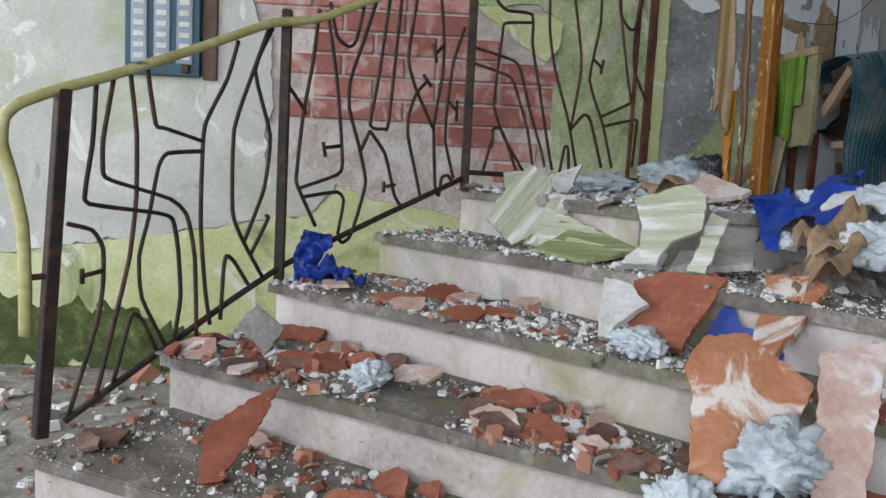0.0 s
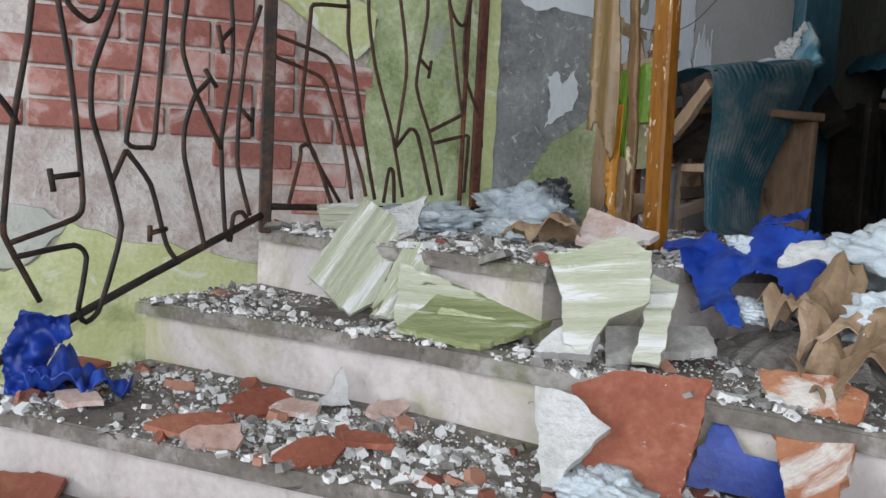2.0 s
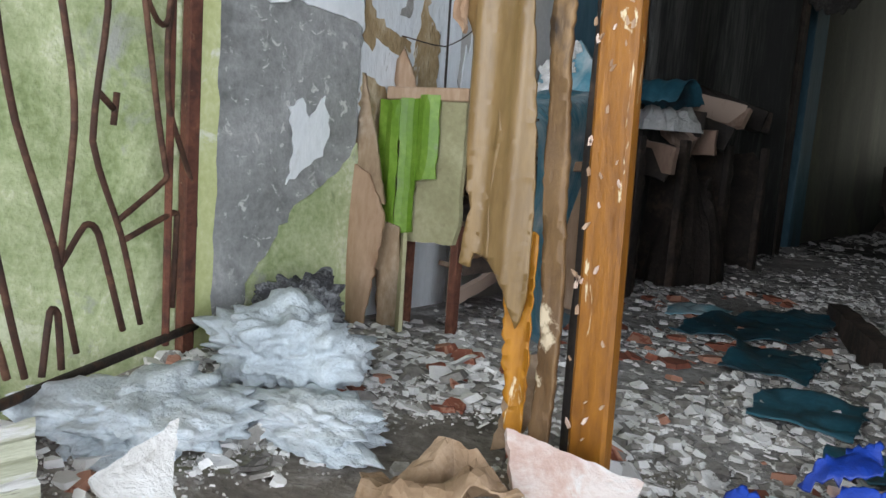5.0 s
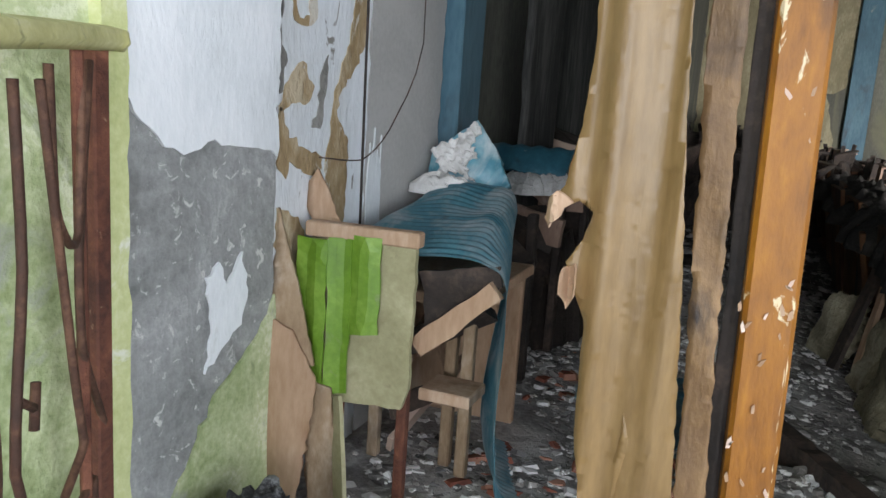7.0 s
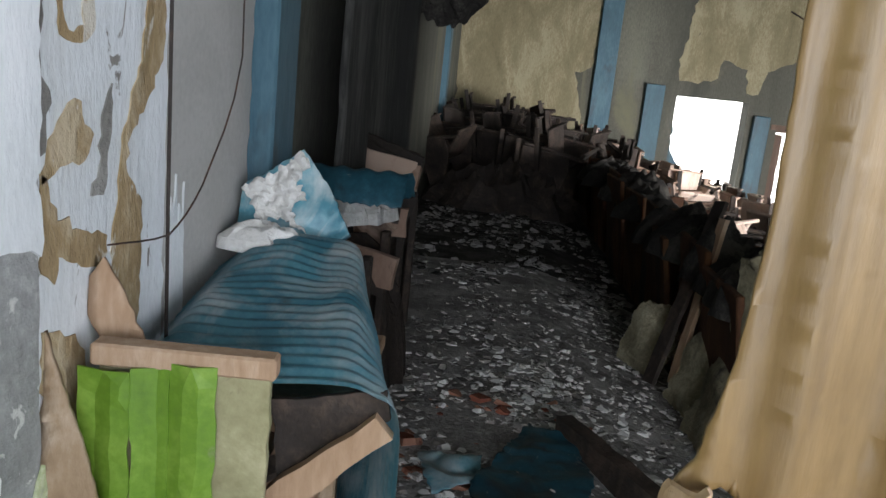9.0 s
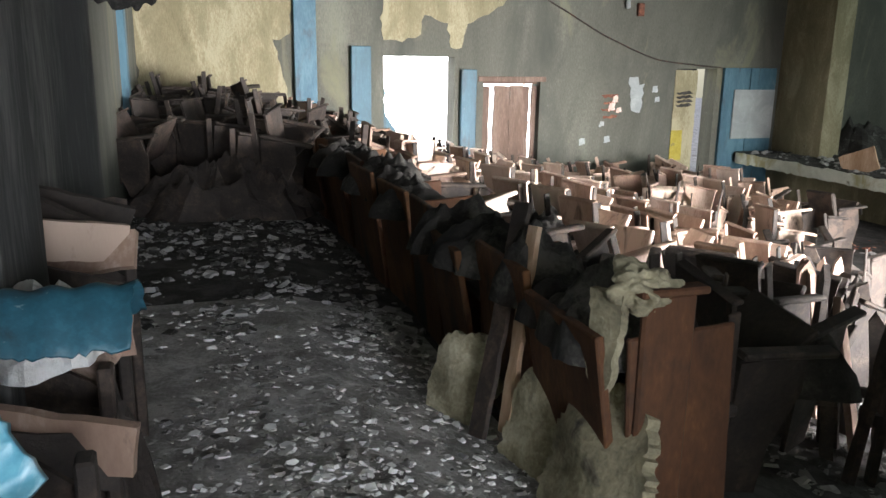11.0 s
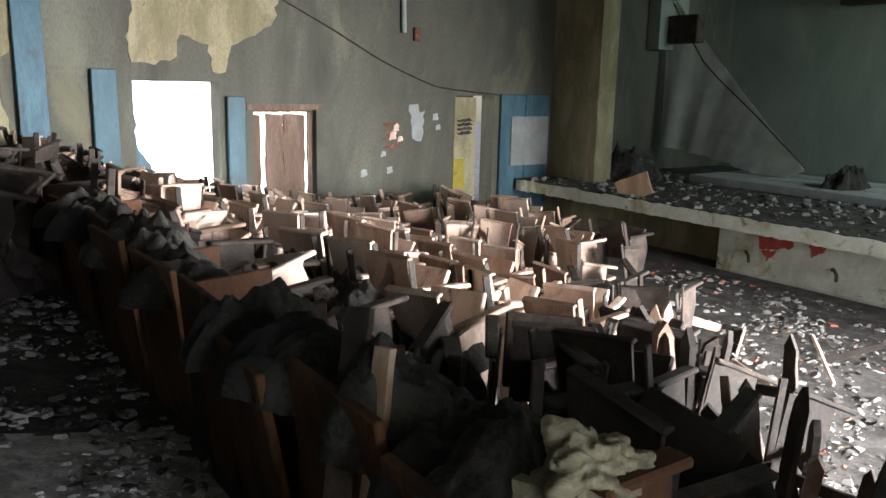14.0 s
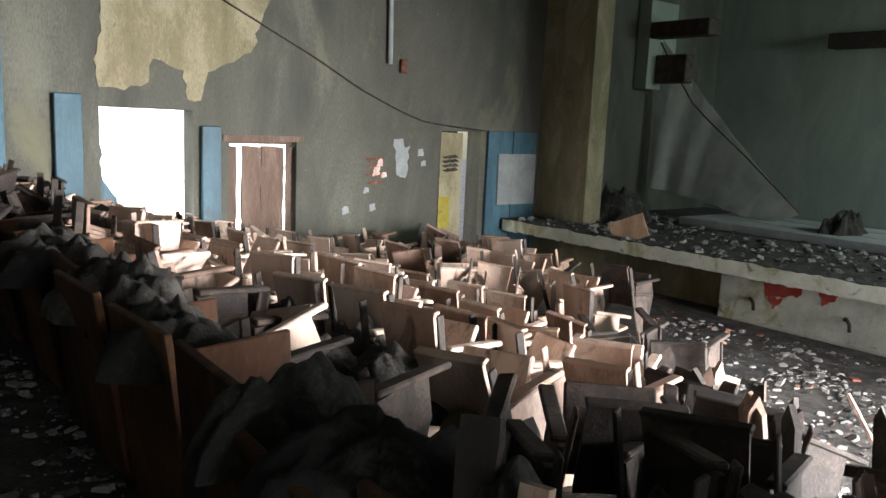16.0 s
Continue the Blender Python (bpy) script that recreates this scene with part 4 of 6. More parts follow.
def crumpled(name, mat, centre, rx, ry, h, yaw, label, category, seed=0, rough=0.35, n=26, smooth=True, freq=7.0):
    """A crumpled heap of soft stuff: a ragged dome with folds."""
    bm = bmesh.new()
    rows = []
    off = Vector((seed * 3.7, seed * 1.3, 0))
    for i in range(n):
        ring = []
        for k in range(n * 2):
            a, r = k * math.pi / n, (i + 0.3) / n
            edge = 1 + 0.28 * noise.noise(Vector((math.cos(a) * 1.6, math.sin(a) * 1.6, seed)))
            edge += 0.12 * noise.noise(Vector((math.cos(a) * 6, math.sin(a) * 6, seed + 5)))
            x, y = math.cos(a) * r * edge * rx, math.sin(a) * r * edge * ry
            f = 1 - abs(noise.noise(Vector((x, y, 0)) * freq + off)) * 2
            g = noise.noise(Vector((x, y, 0.3)) * freq * 2.6 + off)
            if mat in ("wool", "wooldark", "foam", "foamdark"):
                f = 0.55 * f + 0.22 * noise.noise(Vector((x, y, 0.7)) * freq * 4.5 + off)
            z = h * ((1 - r ** 2.2) * (0.62 + rough * f) + rough * 0.35 * g * (1 - r ** 6)) if i < n - 1 else -0.02
            ring.append(bm.verts.new((x + 0.012 * g, y - 0.012 * f * 0.5, max(z, -0.02))))
        rows.append(ring)
    bm.faces.new(rows[0])
    for a, b in zip(rows, rows[1:]):
        for k in range(n * 2):
            j = (k + 1) % (n * 2)
            bm.faces.new((a[k], a[j], b[j], b[k]))
    bm.transform(pose(*centre, 0, 0, yaw))
    return tagged(finish(bm, name, mat, smooth=smooth), label, category)


def draped(name, mat, outline, height, crease, freq, label, category, seed, step=0.014, thick=0.003, jag=0.004, smooth=True):
    """A sheet lying over a heap: its outline in x, y, its height from height(x, y) and its creases."""
    bm = sheet_bm(outline, step, thick, lambda x, y: height(x, y) + folds(x, y, seed, freq, crease), jag=jag)
    return tagged(finish(bm, name, mat, smooth=smooth), label, category)


def tuft(name, mat, centre, rx, ry, h, label, seed, lumps=9, category="insulation"):
    """Teased wool: many soft, overlapping puffs with an uneven skin."""
    bm = bmesh.new()
    bmesh.ops.create_icosphere(bm, subdivisions=5, radius=1)
    off = Vector((seed * 1.9, seed * 0.7, 0))
    fine = 0.6 + lumps * 0.06
    for v in bm.verts:
        p = v.co.copy()
        f = 0.80 + 0.45 * noise.noise(p * 1.3 + off) + 0.50 * abs(noise.noise(p * 2.6 * fine + off)) + 0.22 * abs(noise.noise(p * 5.5 * fine - off)) + 0.06 * noise.noise(p * 13 + off)
        v.co = Vector((p.x * rx * f, p.y * ry * f, max(h * (0.42 + 0.6 * p.z * f), -0.004)))
    bm.transform(Matrix.Translation(centre))
    return tagged(finish(bm, name, mat, smooth=True), label, category)


def heap_z(x, y):
    """Slope of the heap by the doorway, from the landing down to the steps."""
    slope = -0.176 - 0.210 * x + 0.611 * y
    inner = min(1.0, max(0.0, (-1.87 - x) / 0.05 + 0.5))
    return max(slope, 1.20 + 0.17 * inner)


crumpled("dirt_mound", "dirt", (-1.66, 1.95, 1.17), 0.20, 0.14, 0.10, 30, "heap of grey plaster dirt under blue plastic", "debris", 1, 0.3, 26, False, 11)
draped("blue_tarpaulin", "bluecloth", [(-2.023, 1.85), (-1.946, 1.928), (-1.874, 1.92), (-1.824, 1.981), (-1.752, 2.032), (-1.691, 2.037), (-1.667, 1.965), (-1.605, 1.945), (-1.605, 1.89), (-1.626, 1.868), (-1.696, 1.892), (-1.753, 1.898), (-1.761, 1.841), (-1.704, 1.807), (-1.637, 1.779), (-1.653, 1.748), (-1.70, 1.751), (-1.781, 1.783), (-1.843, 1.808), (-1.921, 1.804)], lambda x, y: heap_z(x, y) + 0.018, 0.040, 8, "torn bright blue plastic tarpaulin spread over rubble by the doorway", "tarpaulin", 3, 0.008)
draped("blue_tarpaulin", "bluecloth", [(-1.889, 1.987), (-1.838, 2.077), (-1.807, 2.085), (-1.794, 2.029), (-1.871, 1.986)], lambda x, y: heap_z(x, y) + 0.014, 0.04, 12, "torn blue plastic flap lying on the rubble", "tarpaulin", 5, 0.008)
slab("blue_tarpaulin", "bluecloth", (-1.40, 1.60, 1.065), -32, 24, [(-0.09, -0.01), (0.10, -0.02), (0.12, 0.03), (0.0, 0.05), (-0.04, 0.12)], 0.003, "torn bright blue plastic under clay plates", "tarpaulin", 0.008)
rag = empty("blue_rag", "crumpled blue rag at the foot of a railing post", "rag", at=(0, 0, 0))
finish(sheet_bm([(0.41, 1.04), (0.40, 1.12), (0.435, 1.215), (0.53, 1.202), (0.54, 1.17), (0.50, 1.13), (0.485, 1.09), (0.53, 1.055), (0.53, 1.036), (0.46, 1.036)], 0.008, 0.004, lambda x, y: folds(x, y, 7, 16, 0.05) + 0.02, on_x(-2.25), 0.003), "upper_fold", "bluecloth", rag, smooth=True)
finish(sheet_bm([(-2.29, 0.42), (-2.16, 0.46), (-2.12, 0.57), (-2.14, 0.66), (-2.20, 0.64), (-2.25, 0.56), (-2.30, 0.52)], 0.008, 0.004, lambda x, y: 1.055 + folds(x, y, 9, 18, 0.06), None, 0.003), "lower_fold", "bluecloth", rag, smooth=True)
draped("brown_paper", "cardboard", [(-1.654, 1.815), (-1.602, 1.847), (-1.611, 1.92), (-1.589, 1.965), (-1.541, 1.949), (-1.473, 1.908), (-1.406, 1.817), (-1.438, 1.773), (-1.488, 1.776), (-1.528, 1.803), (-1.586, 1.799)], lambda x, y: heap_z(x, y) + 0.035, 0.10, 10, "crumpled brown wrapping paper", "paper", 11, 0.014, smooth=False)
draped("brown_paper", "cardboard", [(-1.46, 1.83), (-1.36, 1.86), (-1.30, 1.78), (-1.36, 1.70), (-1.45, 1.72)], lambda x, y: 1.20 + 0.5 * (y - 1.70), 0.09, 10, "crumpled brown wrapping paper", "paper", 13, 0.014, smooth=False)
draped("brown_paper", "cardboard", [(-2.33, 1.55), (-2.20, 1.60), (-2.14, 1.68), (-2.20, 1.76), (-2.34, 1.70), (-2.38, 1.62)], lambda x, y: 1.385, 0.07, 12, "crumpled brown paper on the landing", "paper", 15, 0.014, smooth=False)
slab("plaster_chunk", "chunk", (-1.655, 1.955, 1.385), -60, 55, [(-0.07, 0.0), (0.06, -0.02), (0.07, 0.03), (0.0, 0.07), (-0.06, 0.06)], 0.016, "white crust of plaster on blue plastic", "debris", 0.008)
slab("plaster_slab", "chunkpink", (-1.80, 2.03, 1.425), -55, 80, [(-0.04, 0.0), (0.17, 0.0), (0.16, 0.03), (-0.05, 0.035)], 0.012, "flat pink plaster strip on insulation wool", "slab")
tuft("insulation_wool", "wool", (-1.68, 1.835, 1.28), 0.06, 0.05, 0.04, "tuft of white insulation wool poking through blue plastic", 6, 7)
tuft("insulation_wool", "wool", (-1.86, 1.955, 1.395), 0.05, 0.03, 0.04, "tuft of white insulation wool on blue plastic", 26, 5)
tuft("insulation_wool", "wool", (-1.58, 2.09, 1.36), 0.20, 0.11, 0.12, "heap of pale blue-white insulation wool", 7, 14)
tuft("insulation_wool", "wool", (-1.44, 1.93, 1.27), 0.09, 0.09, 0.10, "greyish tuft of insulation wool beside brown paper", 27, 8)
tuft("insulation_wool", "wool", (-0.95, 1.50, 0.90), 0.08, 0.09, 0.12, "pale blue-white insulation wool over a clay plate", 8, 12)
tuft("insulation_wool", "wool", (-0.92, 1.33, 0.84), 0.07, 0.06, 0.09, "pale blue-white insulation wool on a lower step", 9, 9)
tuft("burnt_wool", "wooldark", (-0.84, 1.48, 0.80), 0.10, 0.09, 0.12, "grey scorched insulation wool on a step", 29, 9)
tuft("insulation_wool", "wool", (-1.57, 0.715, 0.88), 0.075, 0.05, 0.065, "small tuft of insulation wool among clay sherds", 10, 6)
tuft("insulation_wool", "wool", (-1.43, 1.36, 1.036), 0.10, 0.06, 0.06, "grey-white insulation wool below a clay tile", 28, 8)
tuft("insulation_wool", "wool", (-2.90, 1.90, 1.36), 0.19, 0.17, 0.15, "grey-white insulation wool beside the wall", 11, 14)
tuft("insulation_wool", "wool", (-2.80, 1.50, 1.36), 0.18, 0.15, 0.085, "grey-white insulation wool by the railing", 12, 12)
tuft("insulation_wool", "wool", (-2.62, 1.72, 1.36), 0.16, 0.10, 0.06, "flattened grey insulation wool on the landing", 30, 9)
tuft("burnt_wool", "wooldark", (-3.04, 2.05, 1.39), 0.10, 0.10, 0.15, "black scorched tuft of insulation wool", 13, 10)


def inside(p, poly):
    hit = False
    for i in range(len(poly)):
        (x0, y0), (x1, y1) = poly[i], poly[i - 1]
        if (y0 > p[1]) != (y1 > p[1]) and p[0] < (x1 - x0) * (p[1] - y0) / (y1 - y0) + x0:
            hit = not hit
    return hit


def rubble(name, mat, count, where, size, label, seed, flat=0.27, parent=None):
    """Loose angular chips. where(rng) gives a place on the ground; size = (least, most)."""
    rng = random.Random(seed)
    verts, faces = [], []
    for _ in range(count):
        x, y, z = where(rng)
        s = size[0] + (size[1] - size[0]) * rng.random() ** 2.6
        t = max(s * flat * (0.5 + rng.random()), 0.003)
        n = rng.choice((4, 5, 5, 6))
        a0 = rng.random() * 6.3
        m = Matrix.Translation((x, y, z + t * 0.35)) @ Euler((rng.gauss(0, 0.28), rng.gauss(0, 0.28), 0)).to_matrix().to_4x4()
        asp = 0.5 + rng.random() * 0.5
        b = len(verts)
        ring = []
        for k in range(n):
            a = a0 + (k + rng.uniform(-0.3, 0.3)) * 6.283 / n
            ring.append((math.cos(a) * s * 0.5, math.sin(a) * s * 0.5 * asp))
        for f, h in ((1.0, -t / 2), (0.82, t / 2)):
            verts += [tuple(m @ Vector((p[0] * f, p[1] * f, h))) for p in ring]
        faces.append(tuple(b + n + k for k in range(n)))
        faces.append(tuple(b + k for k in reversed(range(n))))
        for k in range(n):
            faces.append((b + k, b + (k + 1) % n, b + n + (k + 1) % n, b + n + k))
    me = bpy.data.meshes.new(name)
    me.from_pydata(verts, [], faces)
    me.materials.append(M[mat])
    return tagged(new(name, me), label, "rubble", kind="stuff")


def on_tread(k):
    edge = [LEFT[k], MID[k], RIGHT[k]]
    back = [RIGHT[k + 1], MID[k + 1], LEFT[k + 1]] if k < 4 else [(-1.9, 2.4), (-3.2, 2.4), (-3.2, 1.85)]
    poly = edge + back
    xs, ys = [p[0] for p in poly], [p[1] for p in poly]

    def where(rng):
        while True:
            p = (rng.uniform(min(xs), max(xs)), rng.uniform(min(ys), max(ys)))
            keep = 0.45 + 0.9 * noise.noise(Vector((p[0] * 3.1, p[1] * 3.1, k)))
            if inside(p, poly) and rng.random() < keep:
                return (*p, TOPS[k])
    return where


for k, (grey, red) in enumerate(((800, 160), (1300, 300), (1900, 90), (1200, 20), (4200, 90))):
    rubble("plaster_rubble", "chipgrey", grey, on_tread(k), (0.005, 0.042), "scattered grey-white plaster chips on the stairs", 20 + k)
    rubble("plaster_dust", "chipdust", grey * 2, on_tread(k), (0.003, 0.013), "fine plaster grit on the stairs", 40 + k)
    rubble("brick_rubble", "chipred", red, on_tread(k), (0.012, 0.085), "scattered red brick chips on the stairs", 30 + k, 0.25)
rubble("landing_flakes", "chipgrey", 420, on_tread(4), (0.03, 0.12), "flat plaster flakes lying on the landing", 48, 0.10)
rubble("landing_flakes", "chipgrey", 130, on_tread(1), (0.03, 0.09), "flat plaster flakes lying on a step", 49, 0.14)
rubble("landing_flakes", "chipgrey", 110, on_tread(2), (0.03, 0.07), "flat plaster flakes lying on a step", 50, 0.16)
rubble("ground_rubble", "chipgrey", 420, lambda r: (r.uniform(-3.2, -1.3), r.uniform(-1.8, 0.35), 0.42), (0.01, 0.11), "grey rubble on the ground beside the stairs", 61)
rubble("ground_rubble", "chipred", 90, lambda r: (r.uniform(-3.1, -1.3), r.uniform(-1.6, 0.2), 0.42), (0.03, 0.16), "red brick rubble on the ground beside the stairs", 62, 0.3)
rng = random.Random(77)
for i in range(60):
    k = rng.choice((0, 0, 1, 1, 1, 1, 1, 2))
    x, y, z = on_tread(k)(rng)
    s = rng.uniform(0.05, 0.11)
    poly = [(math.cos(a) * s * rng.uniform(0.55, 1), math.sin(a) * s * 0.55 * rng.uniform(0.6, 1)) for a in [j * 6.283 / 6 + rng.uniform(-0.25, 0.25) for j in range(6)]]
    slab("clay_sherd", rng.choice(("terracotta", "terracotta", "darkclay", "chunkpink")), (x, y, z + 0.012), rng.uniform(-90, 60), rng.uniform(62, 86), poly, 0.011, "broken red-brown clay sherd on the stairs", "sherd", 0.003, 0.004, "clay sherds")
# ---- the torn doorway ----
def hanging(name, mat, x0, x1, y, z0, z1, lean, folds, label, category, seed, tear=0.05, thick=0.012, parent=None, flare=0.0):
    """A hanging sheet with vertical folds and torn edges; lean = shift of its foot along x."""
    nz, nx = 46, 22
    bm = bmesh.new()
    grid = []
    for i in range(nz + 1):
        f = i / nz
        z = z1 + (z0 - z1) * f
        l = x0 + lean * f + tear * (noise.noise(Vector((seed, z * 5, 0))) + 0.5 * noise.noise(Vector((seed, z * 17, 3)))) - flare * f
        r = x1 + lean * f + tear * 0.6 * (noise.noise(Vector((seed + 9, z * 5, 0))) + 0.6 * noise.noise(Vector((seed, z * 19, 7)))) + flare * f
        row = []
        for k in range(nx + 1):
            g = k / nx
            x = l + (r - l) * g
            dy = folds * (math.sin(g * 9 + seed + 0.7 * math.sin(z * 1.5)) + 0.5 * math.sin(g * 21 + seed * 2))
            zz = z + (0.10 * noise.noise(Vector((x * 22, seed, 1))) if i == nz else 0)
            row.append(bm.verts.new((x, y + dy, zz)))
        grid.append(row)
    for a, b in zip(grid, grid[1:]):
        for k in range(nx):
            bm.faces.new((a[k], a[k + 1], b[k + 1], b[k]))
    r = bmesh.ops.extrude_face_region(bm, geom=bm.faces[:])
    for v in r["geom"]:
        if isinstance(v, bmesh.types.BMVert):
            v.co.y += thick
    ob = finish(bm, name, mat, parent, smooth=True)
    return ob if parent else tagged(ob, label, category)


door_beam = structure(box("door_lintel", (NX + 0.002, 1.80, 3.60), (-1.36, 2.02, 3.99), "door"), "dark wooden lintel over the wide doorway", "lintel")
cur = empty("brown_curtain", "stiff brown leatherette hanging torn in the doorway", "curtain", at=(0, 0, 0))


def sway(x, z):
    """Long soft folds of the stiff hanging."""
    return 0.007 * math.sin(x * 75 + 1.3 * math.sin(z * 1.6)) + 0.004 * math.sin(x * 150 + z * 2.0) + 0.010 * noise.noise(Vector((x * 9, z * 2.2, 5)))


LEATHER = [(-2.47, 3.62), (-2.445, 2.48), (-2.441, 2.39), (-2.447, 2.29), (-2.462, 2.215), (-2.478, 2.196), (-2.466, 2.186), (-2.43, 2.204), (-2.424, 2.185), (-2.434, 2.15), (-2.452, 2.12), (-2.440, 2.085), (-2.422, 2.05), (-2.419, 1.90), (-2.396, 1.78), (-2.413, 1.69), (-2.392, 1.685), (-2.382, 1.80), (-2.362, 1.90), (-2.36, 1.94), (-2.350, 1.90), (-2.366, 1.80), (-2.352, 1.70), (-2.318, 1.66), (-2.300, 1.60), (-2.284, 1.66), (-2.288, 1.77), (-2.300, 1.97), (-2.312, 2.15), (-2.326, 2.3), (-2.338, 2.5), (-2.35, 3.62)]
finish(sheet_bm(LEATHER, 0.014, 0.004, sway, on_y(1.85), 0.0012), "sheet", "brown", cur, smooth=True)
finish(sheet_bm([(-2.335, 1.75), (-2.285, 1.75), (-2.275, 1.50), (-2.285, 1.40), (-2.305, 1.42), (-2.32, 1.55)], 0.014, 0.004, sway, on_y(1.868), 0.006), "torn_strip", "ochre", cur, smooth=True)
finish(sheet_bm([(-2.478, 2.200), (-2.462, 2.212), (-2.448, 2.195), (-2.458, 2.180), (-2.470, 2.165), (-2.484, 2.172)], 0.008, 0.010, lambda x, y: 0.02 * math.sin(x * 160), on_y(1.838), 0.003), "torn_flap", "rawwood", cur)
finish(sheet_bm([(-2.452, 2.115), (-2.440, 2.12), (-2.432, 2.095), (-2.438, 2.075), (-2.446, 2.06), (-2.454, 2.09)], 0.008, 0.010, lambda x, y: 0.02 * math.sin(x * 160), on_y(1.838), 0.003), "torn_flap", "rawwood", cur)
jamb = empty("door_post", "splintered ochre door post with flaking varnish", "door post")
finish(sheet_bm([(-2.345, 3.6), (-2.300, 3.6), (-2.284, 2.6), (-2.274, 2.3), (-2.262, 2.0), (-2.250, 1.8), (-2.242, 1.6), (-2.248, 1.37), (-2.280, 1.37), (-2.276, 1.60), (-2.290, 1.80), (-2.296, 2.0), (-2.310, 2.25), (-2.320, 2.42)], 0.014, 0.012, lambda x, z: 0.004 * math.sin(z * 7) + 0.002 * math.sin(z * 31 + x * 60), on_y(1.90), 0.002), "strip", "strip", jamb, smooth=True)
# Dark strip set behind lath and post, standing for the shade in their gap.
hanging("back_strip", "darkwood", -2.285, -2.235, 1.95, 1.365, 3.62, 0.03, 0.002, "", "", 27, 0.006, 0.02, jamb)
finish(box_bm((-0.032, -0.02, 0), (0.032, 0.02, 2.26), 0.006, m=pose(-2.195, 1.945, 1.355, 0, -1.2, 8)), "post", "ochre", jamb)
rp = random.Random(3)
for i in range(40):
    z = 1.42 + rp.random() * 1.1
    side = rp.choice((-1, -1, 1, 0))
    k = rp.uniform(0.08, 0.24)
    poly = [(-0.012 * k, 0), (0.010 * k, 0.004 * k), (0.014 * k, 0.04 * k), (0.002, 0.075 * k), (-0.010 * k, 0.05 * k)]
    m = Matrix.Translation((-2.198 + side * rp.uniform(0.02, 0.03) - (z - 1.35) * 0.021, 1.924 + 0.004 * side, z)) @ Matrix.Rotation(radians(90), 4, "X") @ Matrix.Rotation(rp.gauss(0, 0.5), 4, "Z")
    finish(plate_bm(ragged(poly, 0.006, 0.002), 0.004, m), "peeling_flake", "lightwood" if rp.random() < 0.4 else "rawwood", jamb)

# boards and the broken desk beside the wall
def plank(name, mat, p, q, w, t, label, category="plank", group="", roll=0.0, parent=None):
    d = Vector(q) - Vector(p)
    m = Matrix.Translation(p) @ d.to_track_quat("Z", "X").to_matrix().to_4x4() @ Matrix.Rotation(roll, 4, "Z")
    poly = ragged([(-w / 2, 0), (w / 2, 0), (w / 2, d.length), (-w / 2, d.length)], 0.04, 0.004)
    ob = finish(plate_bm(poly, t, m @ Matrix.Rotation(radians(90), 4, "X")), name, mat, parent)
    return ob if parent else tagged(ob, label, category, group)


for outline, at_y, tone, words in (
        ([(-3.214, 2.10), (-3.195, 2.13), (-3.17, 2.09), (-3.119, 1.99), (-3.10, 1.90), (-3.15, 1.90), (-3.18, 1.96), (-3.214, 2.04)], 2.475, "rawwood", "pointed pale plywood shred leaning on the wall"),
        ([(-3.214, 2.05), (-3.182, 1.94), (-3.145, 1.82), (-3.115, 1.70), (-3.16, 1.72), (-3.20, 1.78), (-3.214, 1.80)], 2.356, "warpwood", "warped mouldy plywood shred leaning on the wall"),
        ([(-3.214, 1.81), (-3.16, 1.78), (-3.105, 1.677), (-3.105, 1.59), (-3.13, 1.365), (-3.214, 1.365)], 2.345, "rawwood", "split pale wooden board leaning on the wall"),
        ([(-3.16, 1.66), (-3.09, 1.64), (-3.05, 1.365), (-3.12, 1.365)], 2.39, "warpwood", "warped stained board leaning on the wall")):
    tagged(finish(sheet_bm(outline, 0.02, 0.008, lambda x, z: 0.02 * math.sin((x + 3.2) * 22 + z * 5), on_y(at_y), 0.003), "leaning_board", tone, smooth=True), words, "board", "leaning boards")
plank("leaning_board", "olive", (-3.02, 2.36, 1.365), (-3.08, 2.42, 1.62), 0.05, 0.010, "short olive board propped up", "board", "leaning boards", radians(10))
gb = empty("seat_frame_board", "olive board on legs draped with bright green plastic", "board", at=(0, 0, 0))
fx = pose(-3.05, 2.45, 0, 0, 0, 4)
finish(plate_bm(ragged([(-0.06, 1.60), (0.12, 1.61), (0.135, 1.66), (0.135, 2.0), (-0.12, 1.98), (-0.12, 1.64)], 0.03, 0.003), 0.018, fx @ on_y(0)), "board", "olive", gb)
finish(box_bm((-0.13, -0.03, 1.985), (0.145, 0.01, 2.02), 0.004, m=fx), "top_rail", "rawwood", gb)
for x in (-0.05, 0.115):
    finish(box_bm((x - 0.012, 0.0, 1.362), (x + 0.012, 0.03, 1.66), 0.003, m=fx), "leg", "rust", gb)
for x0, x1, z0, z1, dy in ((-0.145, -0.065, 1.60, 1.985, 0.0), (-0.064, -0.01, 1.62, 1.99, 0.003), (-0.012, 0.06, 1.77, 2.0, 0.006)):
    m = fx @ on_y(-0.036 + dy)
    finish(plate_bm(ragged([(x0, z0), (x1, z0 + 0.01), (x1, z1), (x0, z1)], 0.03, 0.003), 0.004, m, bend=lambda x, y: 0.008 * math.sin(x * 60)), "green_plastic", "greensheet", gb, "bright green plastic sheet")
desk = empty("broken_desk", "collapsed wooden desk heaped against the wall", "desk")
finish(box_bm((-3.18, 2.60, 1.82), (-2.82, 3.10, 1.85), 0.004), "top", "rawwood", desk)
finish(box_bm((-3.18, 3.06, 1.362), (-2.84, 3.09, 1.82), 0.004), "side", "rawwood", desk)
for x, y in ((-2.87, 2.66), (-2.93, 2.70), (-3.12, 2.66)):
    finish(box_bm((x, y, 1.362), (x + 0.03, y + 0.03, 1.82), 0.004), "leg", "warpwood", desk)
